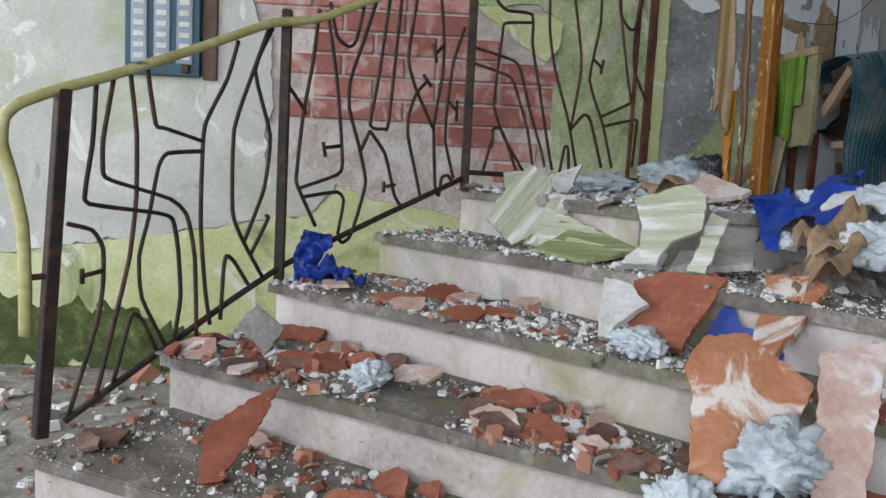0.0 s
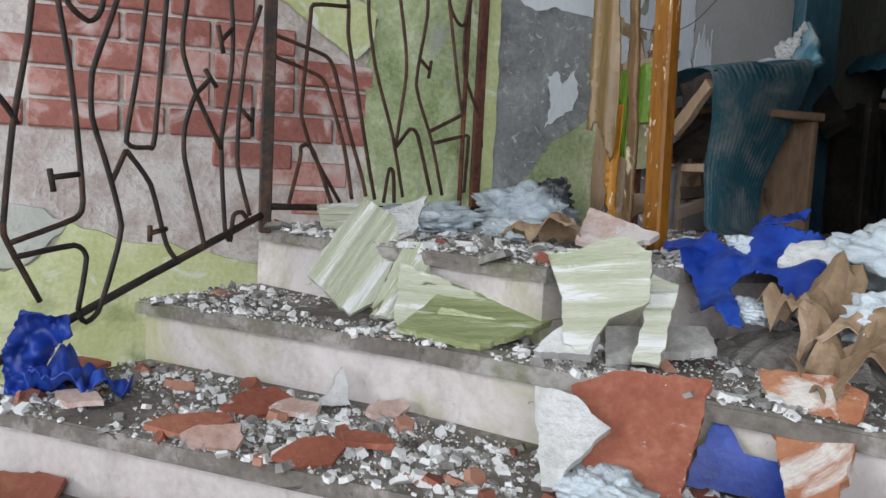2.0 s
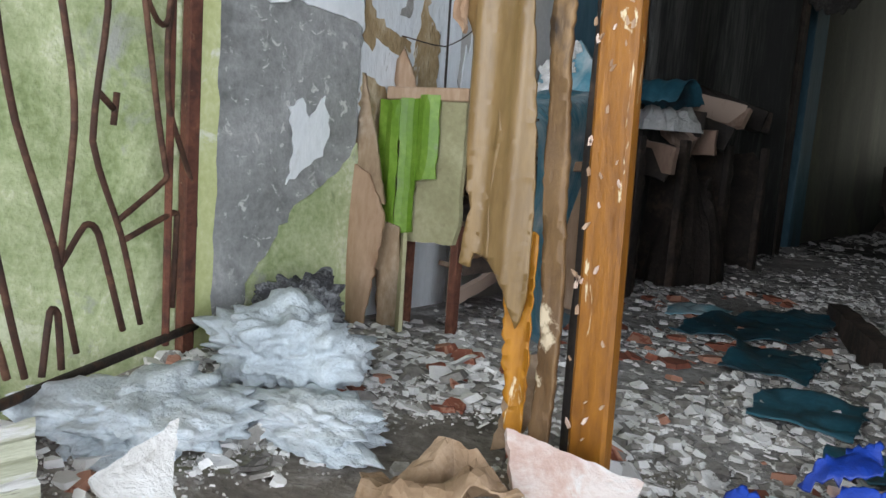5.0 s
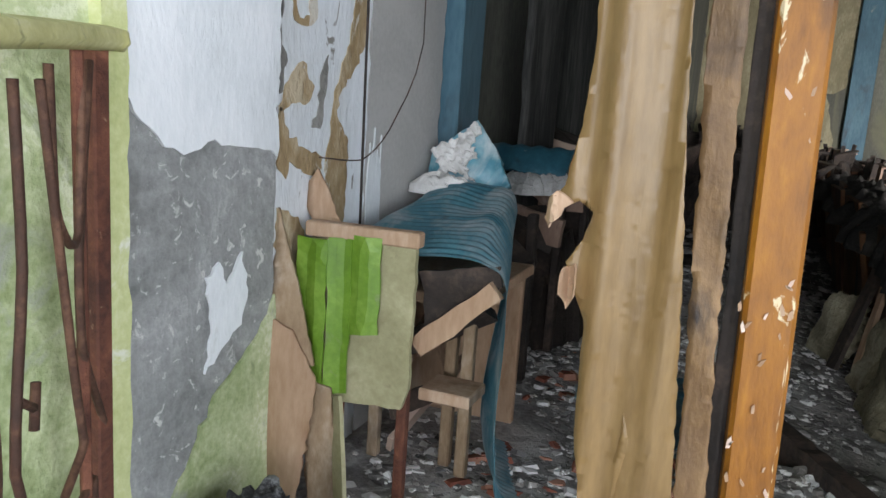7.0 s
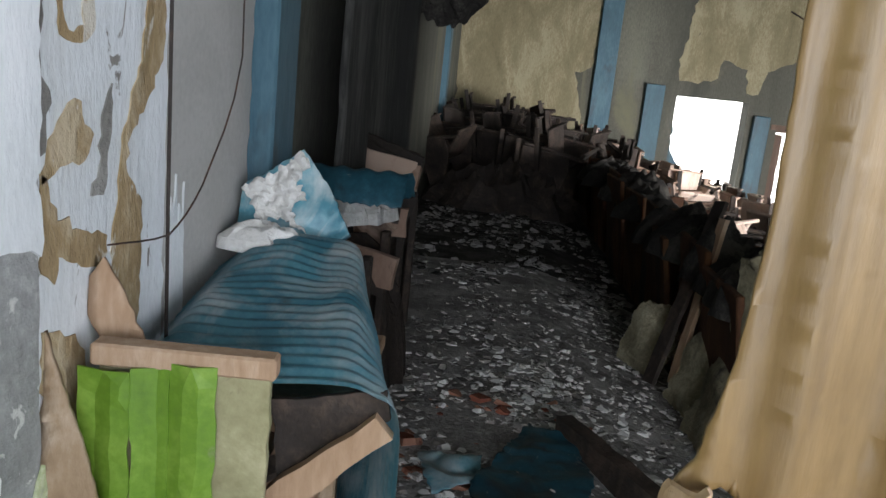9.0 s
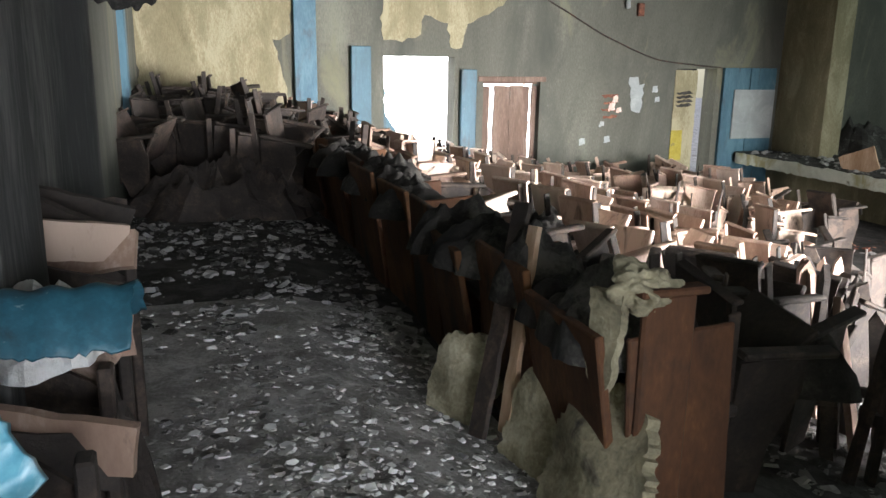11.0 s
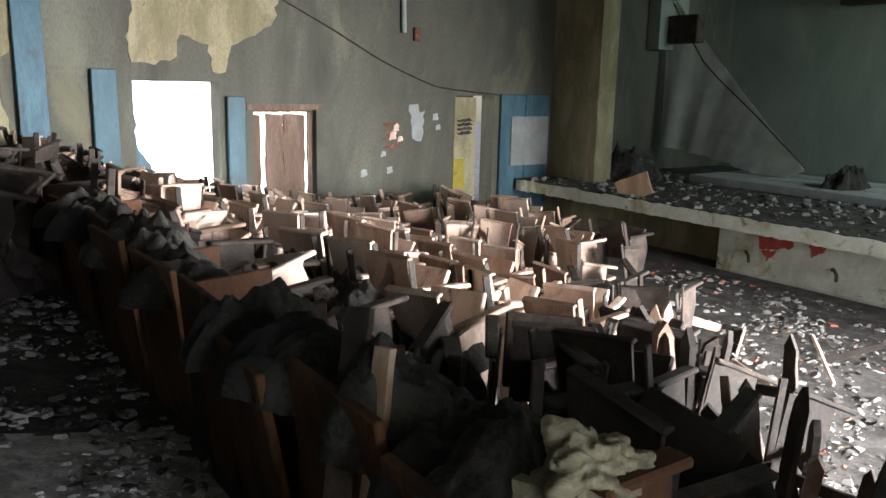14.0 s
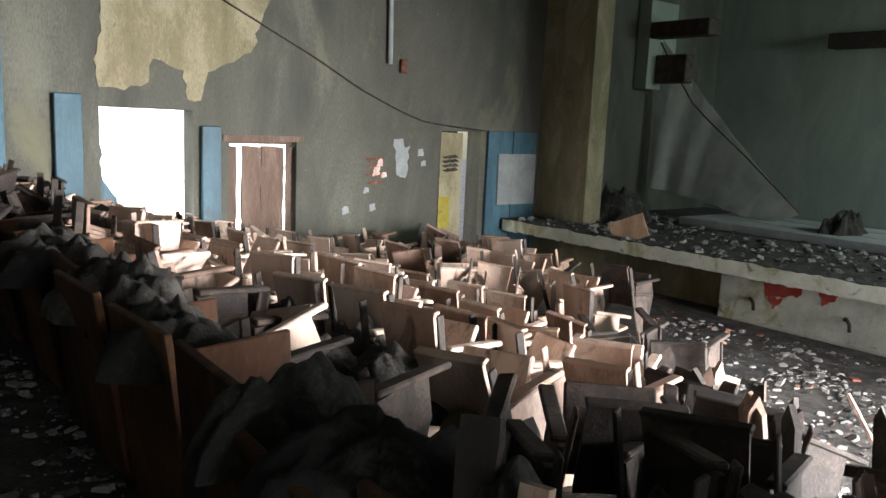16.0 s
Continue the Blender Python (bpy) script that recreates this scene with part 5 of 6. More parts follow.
plank("", "rawwood", (-2.92, 2.485, 1.745), (-2.742, 2.49, 1.905), 0.045, 0.025, "", roll=radians(0), parent=desk).name = "broken_rail"
finish(sheet_bm([(-2.935, 1.92), (-2.745, 1.955), (-2.735, 1.91), (-2.91, 1.765)], 0.03, 0.012, lambda x, y: 0.006 * math.sin(y * 40), on_y(2.53), 0.003), "drawer_side", "darkwood", desk)
finish(box_bm((-2.93, 2.54, 1.60), (-2.80, 2.66, 1.63), 0.004, m=pose(0, 0, 0)), "drawer_bottom", "rawwood", desk)
for i in range(9):
    x0, z0 = -3.18 + rng.random() * 0.2, 1.40 + rng.random() * 0.3
    plank("", rng.choice(("rawwood", "seatwood", "darkwood")), (x0, 2.58 + rng.random() * 0.15, z0), (x0 + rng.uniform(-0.1, 0.16), 2.7 + rng.random() * 0.3, z0 + rng.uniform(-0.03, 0.16)), 0.05, 0.015, "", roll=rng.uniform(0, 3), parent=desk).name = "broken_board"
plank("", "darkwood", (-3.05, 2.62, 1.66), (-2.80, 2.66, 1.80), 0.10, 0.03, "", roll=radians(60), parent=desk).name = "drawer_front"


def ribbed_sheet(name, path, y0, y1, label, seed=0):
    """A corrugated plastic sheet: ribs run along the profile path (x, z), and its loose end swings in towards the rear."""
    bm = bmesh.new()
    pts = []
    for i in range(len(path) - 1):
        p0, p1, p2, p3 = (Vector(path[min(max(j, 0), len(path) - 1)]) for j in (i - 1, i, i + 1, i + 2))
        for k in range(8):
            f = k / 8
            pts.append(0.5 * ((2 * p1) + (p2 - p0) * f + (2 * p0 - 5 * p1 + 4 * p2 - p3) * f * f + (3 * p1 - p0 - 3 * p2 + p3) * f ** 3))
    pts.append(Vector(path[-1]))
    ny = 150
    grid = []
    for i, p in enumerate(pts):
        low = max(0.0, min(1.0, (1.90 - p.y) / 0.35))
        row = []
        for k in range(ny + 1):
            g = k / ny
            y = y0 + (y1 - y0) * g * (1 - 0.35 * low)
            w = 0.022 * noise.noise(Vector((i * 0.09, g * 2.5, seed)))
            rib = 0.0028 * math.sin(g * 120)
            rise = 0.10 * g * (1 - low)
            narrow = 0.27 * (1 - low) * max(0.0, min(1.0, (p.x + 3.15) / 0.35)) + 0.42 * low
            row.append(bm.verts.new((p.x - narrow * (y - y0) + w * 0.5 + rib * low, y + 0.015 * noise.noise(Vector((i * 0.12, seed, 2))), max(p.y + rise + w * (1 - low) + rib * (1 - low), 1.366))))
        grid.append(row)
    for a, b in zip(grid, grid[1:]):
        for k in range(ny):
            bm.faces.new((a[k], a[k + 1], b[k + 1], b[k]))
    bmesh.ops.solidify(bm, geom=bm.faces[:], thickness=0.003)
    return tagged(finish(bm, name, "teal", smooth=True), label, "plastic sheet")


ribbed_sheet("corrugated_sheet", [(-3.20, 1.88), (-3.13, 1.945), (-3.0, 1.965), (-2.85, 1.965), (-2.765, 1.96), (-2.722, 1.90), (-2.712, 1.75), (-2.715, 1.55), (-2.70, 1.42), (-2.64, 1.385)], 2.49, 3.08, "blue corrugated plastic sheet draped over the desk")
pillow = empty("folded_sheet", "folded blue plastic sheet crusted with white plaster", "plastic sheet")
lean = Matrix.Translation((0, 3.20, 2.05)) @ Matrix.Rotation(radians(-25), 4, "X") @ Matrix.Translation((0, -3.20, -2.05))
finish(sheet_bm([(-3.205, 2.14), (-3.066, 2.235), (-3.0, 2.16), (-2.935, 2.05), (-2.985, 2.0), (-3.10, 2.01), (-3.205, 2.03)], 0.012, 0.03, lambda x, z: 0.03 * math.cos((x + 3.07) * 9) + folds(x, z, 21, 9, 0.02), lean @ on_y(3.20), 0.003), "sheet", "teal", pillow, smooth=True)
finish(sheet_bm([(-3.20, 2.125), (-3.12, 2.175), (-3.07, 2.225), (-3.045, 2.20), (-3.07, 2.15), (-3.04, 2.11), (-3.08, 2.09), (-3.03, 2.03), (-3.09, 2.06), (-3.15, 2.05), (-3.16, 2.08)], 0.008, 0.008, lambda x, z: 0.062 + folds(x, z, 21, 9, 0.02) + folds(x, z, 31, 40, 0.016), lean @ on_y(3.20), 0.006), "plaster_crust", "chunk", pillow, "white crust of fallen plaster")
crumpled("plaster_crust", "chunk", (-3.12, 3.08, 2.05), 0.10, 0.08, 0.04, 0, "crust of fallen plaster on a plastic sheet", "debris", 31, 0.6, 16, False, 16)
crumpled("brown_cloth", "darkwood", (-3.02, 4.1, 1.362), 0.16, 0.28, 0.50, 0, "heap of dark brown cloth beside the wall", "cloth", 33, 0.5, 24, False, 6)
SCRAP = "blue plastic scrap lying on the floor"
for k, outline in enumerate(([(-2.74, 3.48), (-2.55, 3.50), (-2.57, 3.34), (-2.68, 3.25)], [(-2.58, 3.32), (-2.40, 3.77), (-2.27, 3.70), (-2.23, 3.43), (-2.29, 3.13), (-2.56, 3.02)], [(-2.36, 3.05), (-2.14, 3.10), (-2.10, 2.78), (-2.30, 2.74)], [(-2.16, 2.66), (-1.95, 2.70), (-1.92, 2.45), (-2.12, 2.44)], [(-1.95, 2.40), (-1.78, 2.42), (-1.80, 2.25), (-1.93, 2.27)])):
    tagged(finish(sheet_bm(outline, 0.02, 0.004, lambda x, y: 1.375 + folds(x, y, k, 8, 0.02), None, 0.006), "plastic_scrap", "tealdark" if k else "teal", smooth=True), SCRAP, "plastic", "plastic scraps")
plank("charred_beam", "darkwood", (-2.32, 3.75, 1.375), (-1.86, 2.85, 1.36), 0.10, 0.06, "charred black beam lying on the floor", "beam")
rod("dangling_cable", [(-3.15, 2.62, 3.6), (-3.155, 2.622, 2.6), (-3.15, 2.625, 1.93)], 0.0035, "iron", None)
tagged(bpy.data.objects["dangling_cable"], "thin black cable hanging down the wall", "cable")
tagged(rod("loose_wire", [(-3.13, 2.85, 3.2), (-3.12, 2.88, 2.45), (-3.13, 2.72, 2.22), (-3.14, 2.60, 2.15), (-3.17, 2.45, 2.16)], 0.0018, "iron", None), "thin loose wire looping down the wall", "wire")
tagged(finish(sheet_bm([(-3.19, 0.0), (-2.86, 0.0), (-2.84, 0.20), (-3.19, 0.22)], 0.012, 0.004, lambda x, y: 0.10 * math.cos((y - 0.1) * 14) + 0.004 * math.sin(x * 90), Matrix.Translation((0, 3.55, 2.06)), 0.003), "curled_sheet", "tealdark", smooth=True), "curled dark blue plastic sheet on broken seats", "plastic sheet")
crumpled("plaster_crust", "chunk", (-3.05, 3.86, 2.0), 0.13, 0.17, 0.10, 0, "white plaster crust fallen on broken seats", "debris", 32, 0.6, 18, False, 14)
rb = random.Random(5)
for i in range(12):
    y = 3.45 + 0.11 * i + rb.gauss(0, 0.03)
    tagged(plank("seat_board", rb.choice(("darkwood", "seatwood", "darkwood")), (-3.17 + rb.gauss(0, 0.02), y, 1.88 + rb.uniform(-0.06, 0.12) + 0.02 * i), (-2.90 + rb.gauss(0, 0.02), y + rb.gauss(0, 0.08), 1.86 + rb.uniform(-0.06, 0.10) + 0.02 * i), 0.10, 0.022, "broken seat board stacked beside the wall", "board", "piled boards", rb.gauss(0, 0.35)))
# Near-black posts and panels carry the dim hall's shade in their colour.
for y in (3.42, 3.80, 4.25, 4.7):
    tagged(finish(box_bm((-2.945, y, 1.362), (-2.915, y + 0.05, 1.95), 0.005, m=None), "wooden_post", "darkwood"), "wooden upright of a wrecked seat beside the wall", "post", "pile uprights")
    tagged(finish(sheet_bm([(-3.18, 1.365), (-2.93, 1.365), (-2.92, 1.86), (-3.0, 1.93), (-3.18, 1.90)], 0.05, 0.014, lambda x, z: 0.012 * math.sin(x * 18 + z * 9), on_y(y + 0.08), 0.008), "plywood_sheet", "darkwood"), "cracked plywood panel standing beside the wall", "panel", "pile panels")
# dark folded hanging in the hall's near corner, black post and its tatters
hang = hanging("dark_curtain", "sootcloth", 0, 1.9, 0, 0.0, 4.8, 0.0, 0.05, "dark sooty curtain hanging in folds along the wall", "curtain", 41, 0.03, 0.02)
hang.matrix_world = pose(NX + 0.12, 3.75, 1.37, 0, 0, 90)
finish(box_bm((-3.19, 5.45, 1.35), (-3.06, 5.55, 6.28), 0.01), "dark_post", "darkwood")
tagged(bpy.data.objects["dark_post"], "tall charred wooden post", "post")
tat = crumpled("charred_rag", "foamdark", (0, 0, 0), 0.22, 0.10, 0.14, 0, "charred tatters hanging from the black post", "rag", 43, 0.9, 18, False, 9)
tat.matrix_world = pose(-2.94, 5.5, 2.86, 0, 180, 0)

# ---- the far wall of the hall ----
wall_far = bpy.data.objects["wall_far"]


def far_plate(name, mat, poly, thick=0.012, proud=0.0, label="", jag=0.03, step=0.07):
    ob = finish(plate_bm(ragged(poly, step, jag), thick, on_y(FAR_Y - proud)), name, mat, wall_far)
    if label:
        ob["label"] = label
    return ob


far_plate("plaster_coat", "yellowwall", [(-3.22, 0.9), (-1.47, 0.9), (-1.45, 2.1), (-1.62, 2.7), (-1.40, 2.78), (-1.36, 3.6), (-1.45, 6.2), (-3.22, 6.2)], label="old yellow plaster")
far_plate("plaster_coat", "yellowwall", [(-0.23, 2.85), (-0.12, 3.85), (-0.3, 6.2), (1.9, 6.2), (1.75, 4.0), (1.5, 3.42), (1.45, 3.2), (0.95, 2.95), (0.87, 2.64), (0.72, 2.64), (0.68, 2.95), (0.35, 3.05), (0.30, 2.80), (0.05, 2.70), (-0.2, 2.72)], label="remnant of yellow plaster over the doorway")
for x0, x1, z1, m in ((-1.36, -1.08, 6.2, "bluetrim"), (-0.64, -0.38, 2.64, "bluetrim"), (0.86, 1.08, 2.36, "bluetrim")):
    finish(box_bm((x0, FAR_Y - 0.07, 0.44), (x1, FAR_Y - 0.002, z1), 0.008), "pilaster", m, wall_far, "blue painted wooden upright")
far_plate("paint_patch", "board", [(3.46, 2.27), (3.60, 2.28), (3.63, 2.16), (3.72, 2.18), (3.70, 1.90), (3.66, 1.76), (3.52, 1.80)], 0.008, label="flake of white paint")
for x, z, w in ((3.25, 1.95, 0.05), (3.2, 1.85, 0.06), (3.32, 1.80, 0.04), (2.75, 1.35, 0.05), (3.15, 1.38, 0.05), (3.9, 2.1, 0.05), (3.95, 1.95, 0.04), (3.05, 1.6, 0.04)):
    far_plate("paint_patch", "chunkpink" if z > 1.7 and x < 3.5 else "board", [(x - w, z - w), (x + w, z - w * 0.7), (x + w * 0.8, z + w), (x - w * 0.7, z + w * 0.9)], 0.006, jag=0.012, step=0.02)
far_plate("plaster_coat", "yellowwall", [(4.23, 0.44), (4.61, 0.44), (4.61, 2.38), (4.23, 2.38)], 0.012, jag=0.006, label="yellow plaster beside a dark doorway")
for i in range(4):
    far_plate("painted_bar", "soot", [(4.26, 2.05 - i * 0.06), (4.50, 2.08 - i * 0.06), (4.56, 2.04 - i * 0.06), (4.30, 2.02 - i * 0.06)], 0.004, 0.0135, jag=0.008, step=0.03)
for i in range(4):
    far_plate("painted_bar", "rust", [(3.02 + 0.05 * (i % 2), 2.02 - i * 0.10), (3.30 - 0.06 * (i % 3), 2.03 - i * 0.10), (3.28, 1.99 - i * 0.10), (3.06, 1.985 - i * 0.10)], 0.003, 0.0, jag=0.012, step=0.03)
far_plate("paint_patch", "yellowpaint", [(4.22, 1.05), (4.42, 1.05), (4.42, 1.50), (4.22, 1.50)], 0.005, 0.0135, "bright yellow paint rectangle", 0.006)
blue_door = structure(new("door_2"), "blue painted double door with a pale board", "door")
finish(box_bm((5.05, FAR_Y - 0.06, 0.44), (5.52, FAR_Y - 0.004, 2.42), 0.006), "leaf", "bluetrim", blue_door)
finish(box_bm((5.53, FAR_Y - 0.06, 0.44), (6.0, FAR_Y - 0.004, 2.42), 0.006), "leaf", "bluetrim", blue_door)
finish(box_bm((5.24, FAR_Y - 0.085, 1.36), (5.98, FAR_Y - 0.065, 2.10), 0.004), "notice_board", "board", blue_door, "pale grey notice board")
brown_door = structure(new("door_1"), "weathered brown double door letting daylight through its gaps", "door")
for x0, x1 in ((1.22, 1.33), (1.40, 1.64), (1.645, 1.93), (1.97, 2.045)):
    finish(plate_bm(ragged([(x0, 0.6), (x1, 0.6), (x1, 2.13), (x0, 2.15)], 0.12, 0.014), 0.04, on_y(FAR_Y + 0.14)), "plank", "door", brown_door)
finish(box_bm((1.20, FAR_Y + 0.12, 2.165), (2.05, FAR_Y + 0.18, 2.20)), "rail", "door", brown_door)
finish(box_bm((1.12, FAR_Y - 0.02, 2.2), (2.13, FAR_Y + 0.0, 2.27), 0.004), "head_frame", "door", brown_door)
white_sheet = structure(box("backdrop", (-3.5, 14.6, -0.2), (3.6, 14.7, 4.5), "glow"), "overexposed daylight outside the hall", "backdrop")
far_plate("torn_sheet", "bluetrim", [(-0.22, 2.45), (-0.16, 1.75), (0.05, 1.45), (0.2, 1.2), (0.15, 0.8), (-0.25, 0.8), (-0.28, 2.45)], 0.01, -0.05, "torn blue board hanging at the doorway", 0.02)
# Black panel added behind the doorway; its colour stands for the unlit space.
shade_panel = structure(box("wall_side_room", (4.1, 13.4, 0.3), (5.2, 13.5, 2.6), "soot"), "black panel added to darken the far doorway", "wall")
tagged(rod("wall_cable", [(1.1, FAR_Y - 0.02, 3.75), (2.2, FAR_Y - 0.02, 3.25), (3.0, FAR_Y - 0.02, 2.85), (3.9, FAR_Y - 0.02, 2.52), (5.0, FAR_Y - 0.02, 2.42)], 0.011, "iron", None), "sagging black cable along the wall", "cable")
tagged(rod("tube_lamp", [(3.33, FAR_Y - 0.05, 3.22), (3.31, FAR_Y - 0.05, 4.3)], 0.035, "board", None), "unlit white lamp tube fixed upright", "lamp")
tagged(box("wall_bracket", (3.50, FAR_Y - 0.06, 3.12), (3.60, FAR_Y - 0.001, 3.3), "rust", bevel=0.01), "small rusty bracket fixed to plaster", "bracket")

# ---- the stage ----
finish(plate_bm(ragged([(2.3, 0.47), (8.93, 0.47), (8.93, 0.97), (2.3, 0.97)], 0.06, 0.01), 0.012, Matrix(((0, 0, -1, 5.62), (1, 0, 0, 0), (0, 1, 0, 0), (0, 0, 0, 1)))), "painted_panel", "stagepaint", stage, "mint and white painted panel")
for y0, y1, z0, z1 in ((8.0, 8.38, 0.78, 0.95), (8.2, 8.3, 0.66, 0.80), (7.62, 7.75, 0.80, 0.95)):
    finish(plate_bm(ragged([(y0, z0 + 0.08), (y1, z0), (y1 + 0.04, z1), (y0 - 0.03, z1)], 0.03, 0.02), 0.004, Matrix(((0, 0, -1, 5.606), (1, 0, 0, 0), (0, 1, 0, 0), (0, 0, 0, 1)))), "paint_smear", "redpaint", stage)
finish(plate_bm(ragged([(2.3, 1.0), (12.4, 1.0), (12.4, 1.155), (2.3, 1.155)], 0.07, 0.012), 0.03, Matrix(((0, 0, -1, 5.348), (1, 0, 0, 0), (0, 1, 0, 0), (0, 0, 0, 1)))), "stage_edge", "stagepaint", stage, "chipped pale stage edge")
for y in (8.55, 7.5, 10.2):
    rod("hook", [(5.60, y, 0.72), (5.55, y - 0.03, 0.74), (5.53, y - 0.08, 0.70), (5.55, y - 0.08, 0.62)], 0.02, "iron", stage)
veil = empty("hanging_veil", "dusty white veil hanging slack across the stage", "veil")
bm = bmesh.new()
vg = []
for i in range(25):
    f = i / 24
    a, b = Vector((8.5, 12.4, 4.15)).lerp(Vector((8.6, 9.7, 1.42)), f), Vector((8.5, 12.4, 1.6)).lerp(Vector((8.6, 10.2, 1.17)), f)
    row = []
    for k in range(17):
        p = a.lerp(b, k / 16)
        p.x += 0.05 * math.sin(f * 34 + k * 0.15) * (0.3 + k / 16) + 0.3 * math.sin(f * 3.14)
        p.z -= 0.25 * math.sin(f * 3.14) * (1 - k / 16)
        row.append(bm.verts.new(p))
    vg.append(row)
for a, b in zip(vg, vg[1:]):
    for k in range(16):
        bm.faces.new((a[k], a[k + 1], b[k + 1], b[k]))
bmesh.ops.solidify(bm, geom=bm.faces[:], thickness=0.006)
finish(bm, "cloth", "veil", veil, smooth=True)
rod("cord", [(8.5, 12.5, 4.25), (8.5, 11.6, 3.0), (8.55, 10.6, 2.2), (8.6, 9.7, 1.45)], 0.012, "iron", veil)
for lo, hi in (((8.2, 11.2, 4.0), (8.5, 12.5, 4.25)), ((10.2, 7.45, 3.93), (10.499, 10.4, 4.16)), ((8.4, 11.7, 3.3), (8.6, 12.4, 3.75))):
    tagged(finish(box_bm(lo, hi, 0.02), "charred_batten", "darkwood"), "charred wooden batten above the stage", "batten", "stage battens")
structure(box("batten_wall", (8.2, 12.3, 3.2), (8.9, 12.548, 4.6), "stagewall"), "wall block that carries the battens", "wall")
# Pale boards added in place of the light reflected by the stage floor.
sheen_boards = empty("stage_platform", "low pale boards standing in for light reflected off the stage floor", "platform")
for i in range(6):
    finish(box_bm((7.6 + i * 0.3, 4.5, 1.161), (7.88 + i * 0.3, 11.0, 1.28 - 0.004 * (i % 2)), 0.01), "board", "board", sheen_boards)
crumpled("stage_debris", "soot", (6.9, 11.7, 1.16), 0.7, 0.5, 0.42, 0, "black burnt heap on the stage", "debris", 51, 0.7, 22, False, 3)
crumpled("rolled_cloth", "foamdark", (8.3, 8.9, 1.16), 0.5, 0.3, 0.45, 0, "dark bundle on the stage", "bundle", 52, 0.7, 18, False, 4)
plank("stage_board", "rawwood", (5.55, 10.55, 1.165), (5.65, 10.1, 1.36), 0.3, 0.02, "broken brown board at the stage edge", "board")

# ---- theatre seats ----
def theatre_seat(label, wood, dark, back=True, fold=62.0, group="rows of theatre seats", h=0.42):
    ob = empty("theatre_seat", label, "seat", group=group)
    # local x ahead (towards the stage), y along the row
    if back:
        t = Matrix.Translation((-0.02, 0, 0.36)) @ Matrix.Rotation(radians(-13), 4, "Y") @ Matrix(((0, 0, 1, 0), (1, 0, 0, 0), (0, 1, 0, 0), (0, 0, 0, 1)))
        poly = [(-0.145, 0), (0.145, 0), (0.165, h), (-0.165, h)]
        finish(plate_bm(poly, 0.018, t, bend=lambda x, y: -0.5 * x * x), "backrest", wood, ob)
        t2 = Matrix.Translation((-0.02, 0, 0.36)) @ Matrix.Rotation(radians(-13), 4, "Y")
        finish(box_bm((-0.014, -0.172, h - 0.008), (0.030, 0.172, h + 0.010), 0.006, m=t2), "top_rail", wood, ob)
    if fold is not None:
        t = Matrix.Translation((0.05, 0, 0.38)) @ Matrix.Rotation(radians(-fold), 4, "Y")
        finish(box_bm((0, -0.175, -0.014), (0.34, 0.175, 0.014), 0.008, m=t), "seat", wood, ob)
    for y in (-0.235, 0.235):
        side = Matrix(((1, 0, 0, 0), (0, 0, -1, y), (0, 1, 0, 0), (0, 0, 0, 1))) @ Matrix.Rotation(radians(3), 4, "Z")
        finish(plate_bm([(-0.05, 0.0), (0.10, 0.0), (0.11, 0.22), (0.20, 0.44), (0.19, 0.60), (-0.08, 0.60), (-0.07, 0.3)], 0.022, side), "side_panel", wood, ob)
        t = Matrix.Translation((-0.11, y, 0.605)) @ Matrix.Rotation(radians(3), 4, "Y")
        finish(box_bm((0, -0.032, 0), (0.40, 0.032, 0.026), 0.008, m=t), "armrest", wood, ob)
        # On pale seats the near-black upright puts the shade between seats into colour.
        t = Matrix.Translation((-0.05, y, 0)) @ Matrix.Rotation(radians(-10), 4, "Y")
        finish(box_bm((-0.025, -0.026, 0.30), (0.02, -0.012, 0.80 if back else 0.66), 0.004, m=t), "upright", dark, ob)
    return ob


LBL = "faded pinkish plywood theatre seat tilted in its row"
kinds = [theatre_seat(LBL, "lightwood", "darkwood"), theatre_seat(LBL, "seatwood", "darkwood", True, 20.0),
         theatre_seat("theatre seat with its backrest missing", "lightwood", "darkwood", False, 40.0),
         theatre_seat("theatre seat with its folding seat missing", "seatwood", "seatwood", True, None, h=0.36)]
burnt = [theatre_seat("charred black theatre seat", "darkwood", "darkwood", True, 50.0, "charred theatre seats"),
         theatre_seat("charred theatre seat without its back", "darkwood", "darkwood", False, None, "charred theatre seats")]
used = set()


def put_seat(src, m):
    if src.name in used:
        copy_thing(src, m)
    else:
        used.add(src.name)
        src.matrix_basis = m


rng = random.Random(4)
for r in range(10):
    x = -0.95 + r * 0.68
    if x > 3.9:
        continue
    start = 4.5 + max(0.0, (x + 0.1)) * 1.05
    for i in range(18):
        y = 4.05 + i * 0.53
        if y < start or y > 12.0:
            continue
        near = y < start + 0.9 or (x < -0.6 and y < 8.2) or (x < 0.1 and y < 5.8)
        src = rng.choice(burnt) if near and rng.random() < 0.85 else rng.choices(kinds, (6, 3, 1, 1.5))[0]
        if rng.random() < 0.05:
            continue
        wild = 2.2 if near or x > 2 else 1.0
        put_seat(src, pose(x + rng.gauss(0, 0.04), y + rng.gauss(0, 0.03), floor_z(x) - 0.01, rng.gauss(0, 3.5 * wild), rng.gauss(0, 5 * wild), 15 + rng.gauss(0, 9 * wild)))
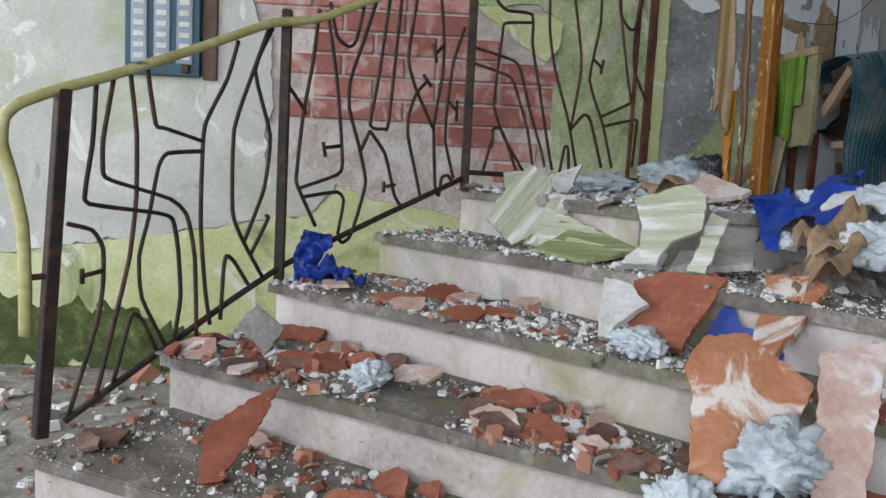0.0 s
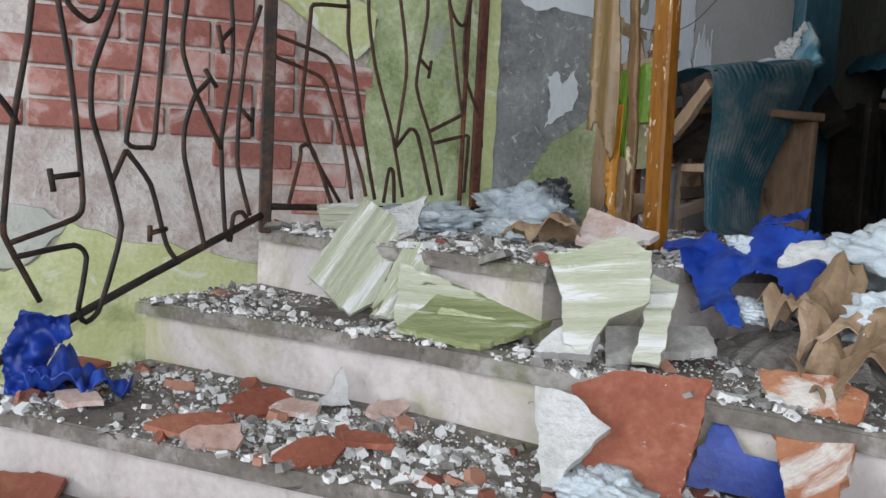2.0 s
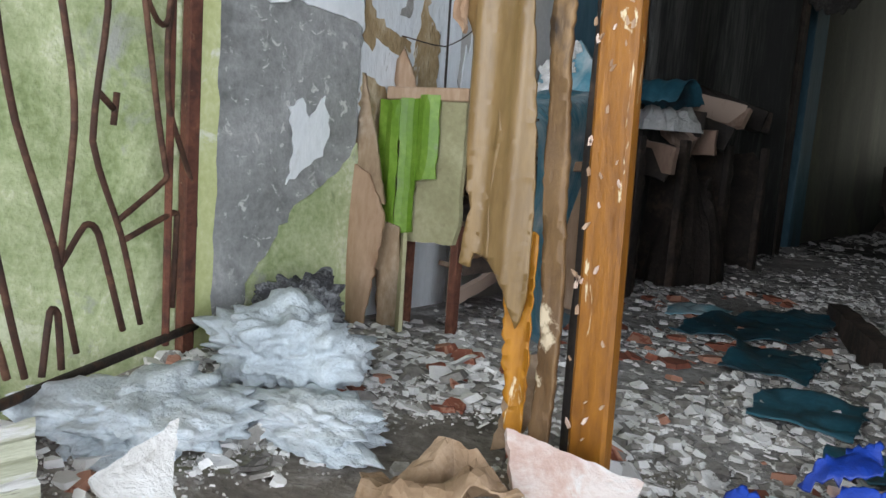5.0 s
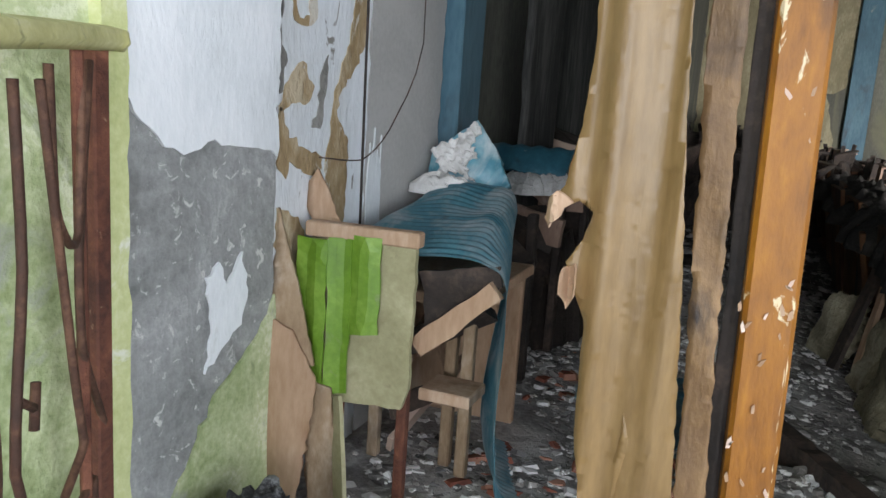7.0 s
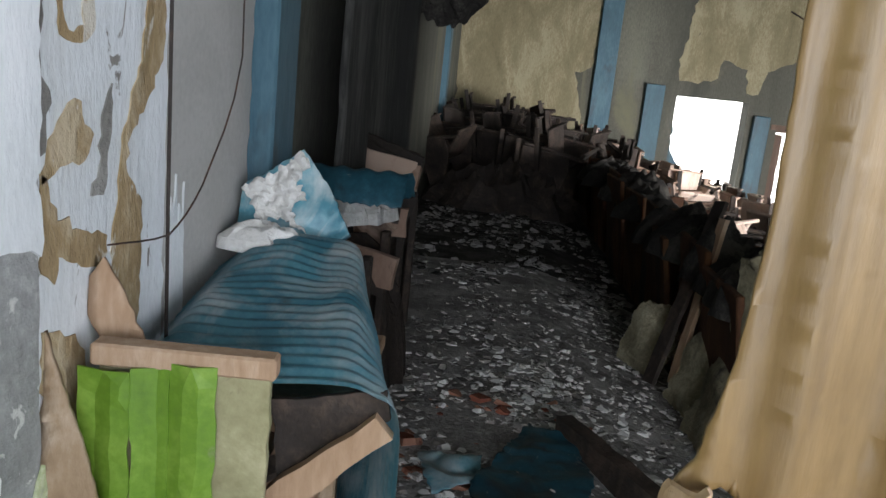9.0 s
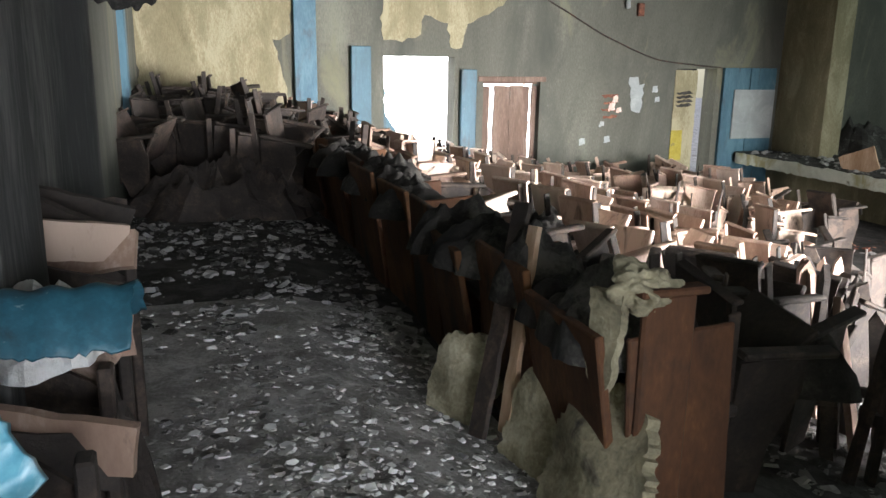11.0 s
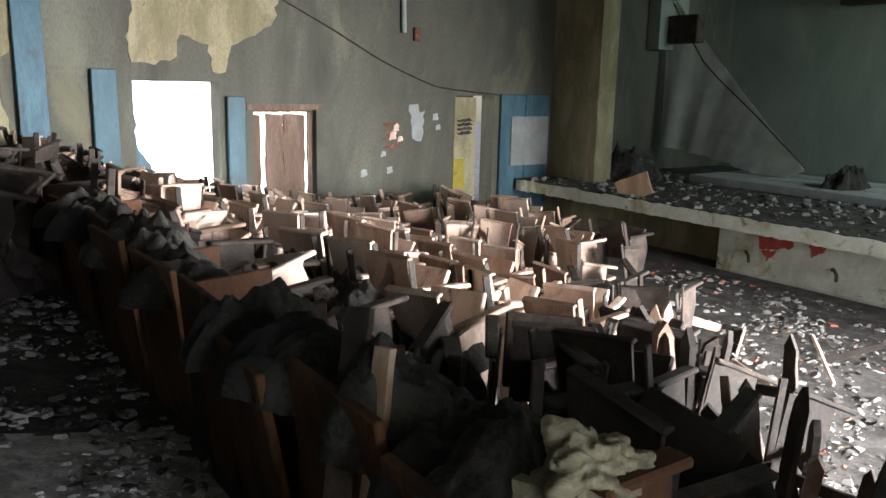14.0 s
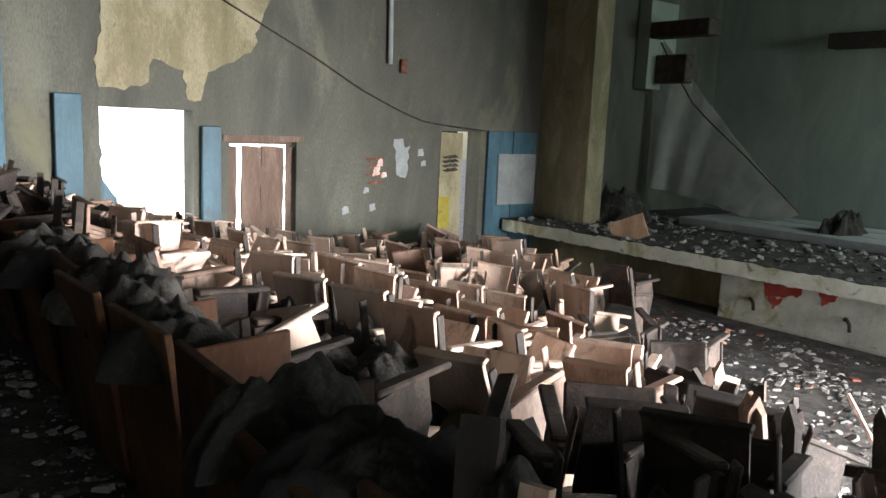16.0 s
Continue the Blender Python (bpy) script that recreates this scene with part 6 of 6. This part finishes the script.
# charred uprights standing out of the bright floor
for i in range(46):
    x = rng.uniform(-0.3, 1.6)
    y = 4.2 + max(0.0, x + 0.3) * 0.95 + rng.uniform(-0.35, 0.8)
    hgt = rng.uniform(0.35, 0.85)
    m = pose(x, y, floor_z(x) - 0.02, rng.gauss(0, 9), rng.gauss(0, 9), rng.uniform(0, 180))
    up = empty("seat_remnant", "charred upright remaining from a burnt theatre seat", "seat remnant", "seat remnants")
    up.matrix_basis = m
    w = rng.uniform(0.02, 0.05)
    finish(plate_bm(ragged([(-w, 0), (w, 0), (w * 0.9, hgt * 0.93), (0, hgt), (-w, hgt * 0.9)], 0.08, 0.004), 0.03, Matrix.Rotation(radians(90), 4, "X")), "upright", "darkwood" if rng.random() < 0.8 else "seatwood", up)
    if rng.random() < 0.6:
        finish(box_bm((-0.04, -0.01, hgt * 0.62), (rng.uniform(0.15, 0.35), 0.03, hgt * 0.62 + 0.05), 0.004), "cross_bar", "darkwood", up)
# the rearmost row: tall red-brown panelled backs, heaped with dark foam
rng = random.Random(9)
for i in range(13):
    y = 4.16 + i * 0.52
    ob = empty("panelled_seat", "tall red-brown plywood seat back of the rear row", "seat", "rear row of seats")
    t = Matrix.Translation((0, 0, 0)) @ Matrix.Rotation(radians(-7 + rng.gauss(0, 2.5)), 4, "Y")
    finish(box_bm((-0.014, -0.235, 0.02), (0.014, 0.235, 0.74 + rng.uniform(-0.08, 0.03)), 0.005, m=t), "backrest", "redwood", ob)
    finish(box_bm((0.0, -0.258, 0.0), (0.34, -0.238, 0.66), 0.006, m=Matrix.Rotation(radians(-3), 4, "Y")), "side_panel", "redwood", ob)
    finish(box_bm((0.05, -0.22, 0.36), (0.38, 0.22, 0.40), 0.008), "seat", "darkwood", ob)
    ob.matrix_basis = pose(-1.63 + rng.gauss(0, 0.02), y + 0.06, floor_z(-1.5) - 0.01, 0, 0, rng.gauss(0, 3))
end_panel = empty("row_end_panel", "red-brown plywood panel closing the rear row", "panel")
finish(box_bm((-1.63, 3.945, floor_z(-1.6)), (-1.465, 3.970, 1.945), 0.008), "board", "redwood", end_panel)
finish(box_bm((-1.65, 3.925, 1.946), (-1.44, 3.985, 1.968), 0.006), "cap", "redwood", end_panel)
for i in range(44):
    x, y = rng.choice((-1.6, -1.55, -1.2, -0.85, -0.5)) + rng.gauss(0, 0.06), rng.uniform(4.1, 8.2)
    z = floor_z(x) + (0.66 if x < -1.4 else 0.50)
    crumpled("sooty_foam", "foamdark" if rng.random() < 0.94 else "foam", (x, y, z - 0.12), rng.uniform(0.12, 0.24), rng.uniform(0.14, 0.28), rng.uniform(0.14, 0.30), rng.uniform(0, 90), "lump of dark seat foam on a burnt seat", "foam", 60 + i, 0.5, 14, True, 7)
tuft("seat_foam", "foam", (-1.60, 4.01, 1.90), 0.10, 0.08, 0.11, "yellowed foam hanging over a seat back", 101, 1, "foam")
slab("foam_flap", "foam", (-1.69, 4.02, 1.70), 200, 4, [(-0.05, 0.0), (0.0, -0.08), (0.05, 0.02), (0.06, 0.25), (-0.05, 0.25)], 0.03, "yellowed foam flap hanging down a seat back", "foam", 0.01)
for i, (x, y, az, s) in enumerate(((-1.72, 4.35, 205, 1.0), (-1.74, 4.02, 190, 1.25), (-1.85, 4.75, 215, 0.9))):
    slab("torn_foam", "foam", (x, y, floor_z(x) + 0.0), az, 22, [(-0.14 * s, 0.0), (0.12 * s, 0.0), (0.16 * s, 0.18 * s), (0.05 * s, 0.36 * s), (-0.10 * s, 0.33 * s), (-0.17 * s, 0.16 * s)], 0.05, "torn yellowed seat foam leaning on the seat back", "foam", 0.02, 0.02, "torn foam")
plank("loose_plank", "rawwood", (-1.76, 4.52, 1.30), (-1.64, 4.60, 2.0), 0.05, 0.02, "loose plank leaning on the rear seats", "plank", "", radians(70))
plank("loose_plank", "darkwood", (-1.85, 4.55, 1.28), (-1.62, 4.75, 2.05), 0.07, 0.02, "charred plank leaning on the rear seats", "plank", "", radians(70))
# charred seats heaped across the far end of the aisle
for i in range(6):
    for k in range(3):
        x, y = -2.95 + k * 0.48 + rng.gauss(0, 0.05), 8.75 + i * 0.56 + rng.gauss(0, 0.05)
        put_seat(rng.choice((burnt[0], burnt[0], burnt[1])), pose(x, y, 1.35 + 0.03 * i, rng.gauss(0, 9), rng.gauss(0, 10), rng.gauss(0, 20)))
crumpled("burnt_mound", "darkwood", (-2.45, 8.35, 1.36), 0.75, 0.35, 0.36, 0, "black burnt heap closing the aisle", "debris", 55, 0.6, 24, False, 5)
# pink seats heaped at the back of the far side
for i in range(18):
    x, y = rng.uniform(-1.7, -0.7), rng.uniform(8.6, 11.9)
    put_seat(rng.choice((kinds[1], kinds[0], burnt[0])), pose(x, y, floor_z(x) - 0.01 + rng.random() * 0.12, rng.gauss(0, 12), rng.gauss(0, 14), rng.gauss(0, 25)))
for s in (*kinds, *burnt):
    if s.name not in used:
        s.matrix_basis = pose(1.0, 9.0, floor_z(1.0))

# ---- litter of the hall ----
def hall_place(x0, x1, y0, y1):
    def where(r):
        while True:
            x, y = r.uniform(x0, x1), r.uniform(y0, y1)
            if r.random() < 0.45 + 1.0 * noise.noise(Vector((x * 2.3, y * 2.3, 4))):
                return (x, y, floor_z(x))
    return where


rubble("floor_grit", "chipdust", 7000, hall_place(-3.15, -1.8, 2.1, 5.6), (0.004, 0.022), "fine ashy grit on the aisle floor", 79)
rubble("floor_flakes", "chiphall", 7000, hall_place(-3.15, -1.75, 2.05, 6.0), (0.006, 0.06), "ashy plaster flakes on the aisle floor", 71, 0.16)
rubble("floor_flakes", "chipgrey", 2600, lambda r: (r.uniform(-2.29, -1.37), r.uniform(2.1, 3.19), 1.362), (0.006, 0.05), "pale plaster chips beside the doorway", 80, 0.3)
rubble("floor_flakes", "chipgrey", 3200, hall_place(-3.1, -1.9, 2.0, 4.4), (0.006, 0.05), "pale plaster chips inside the doorway", 72, 0.3)
# Near-black flakes: the gloom of the far aisle is put into their colour.
rubble("floor_flakes", "chipblack", 1500, hall_place(-3.15, -1.7, 5.6, 8.4), (0.01, 0.10), "near-black flakes that darken the far aisle floor", 78, 0.2)
# Litter colour kept near-black here to offset the strong side lamp.
rubble("floor_flakes", "chipblack", 7500, hall_place(-0.6, 5.3, 3.2, 9.0), (0.012, 0.11), "ash and paper litter before the stage", 73, 0.14)
rubble("floor_flakes", "chiphall", 260, hall_place(0.2, 4.6, 4.2, 8.5), (0.01, 0.08), "white paper and plaster scraps before the stage", 74, 0.08)
rubble("floor_flakes", "chipred", 170, hall_place(1.2, 5.3, 4.5, 9.5), (0.03, 0.13), "red clay fragments before the stage", 75, 0.12)
rubble("stage_litter", "chipblack", 1200, lambda r: (r.uniform(5.4, 8.5), r.uniform(6.0, 12.3), 1.16), (0.02, 0.16), "burnt litter on the stage floor", 76, 0.2)
rubble("brown_scraps", "chipred", 160, hall_place(-2.9, -2.2, 2.6, 4.0), (0.02, 0.10), "red-brown scraps on the aisle floor", 77, 0.2)
for i in range(22):
    x, y = rng.uniform(0.6, 3.6), rng.uniform(5.6, 9.0)
    L, a = rng.uniform(0.3, 0.8), rng.uniform(0, 6.28)
    z = floor_z(x) + 0.02
    plank("wood_splinter", rng.choice(("lightwood", "seatwood", "darkwood")), (x, y, z), (x + L * math.cos(a), y + L * math.sin(a), z + rng.uniform(0.0, 0.35)), rng.uniform(0.03, 0.08), 0.014, "broken piece of seat wood in the litter", "splinter", "wood splinters")
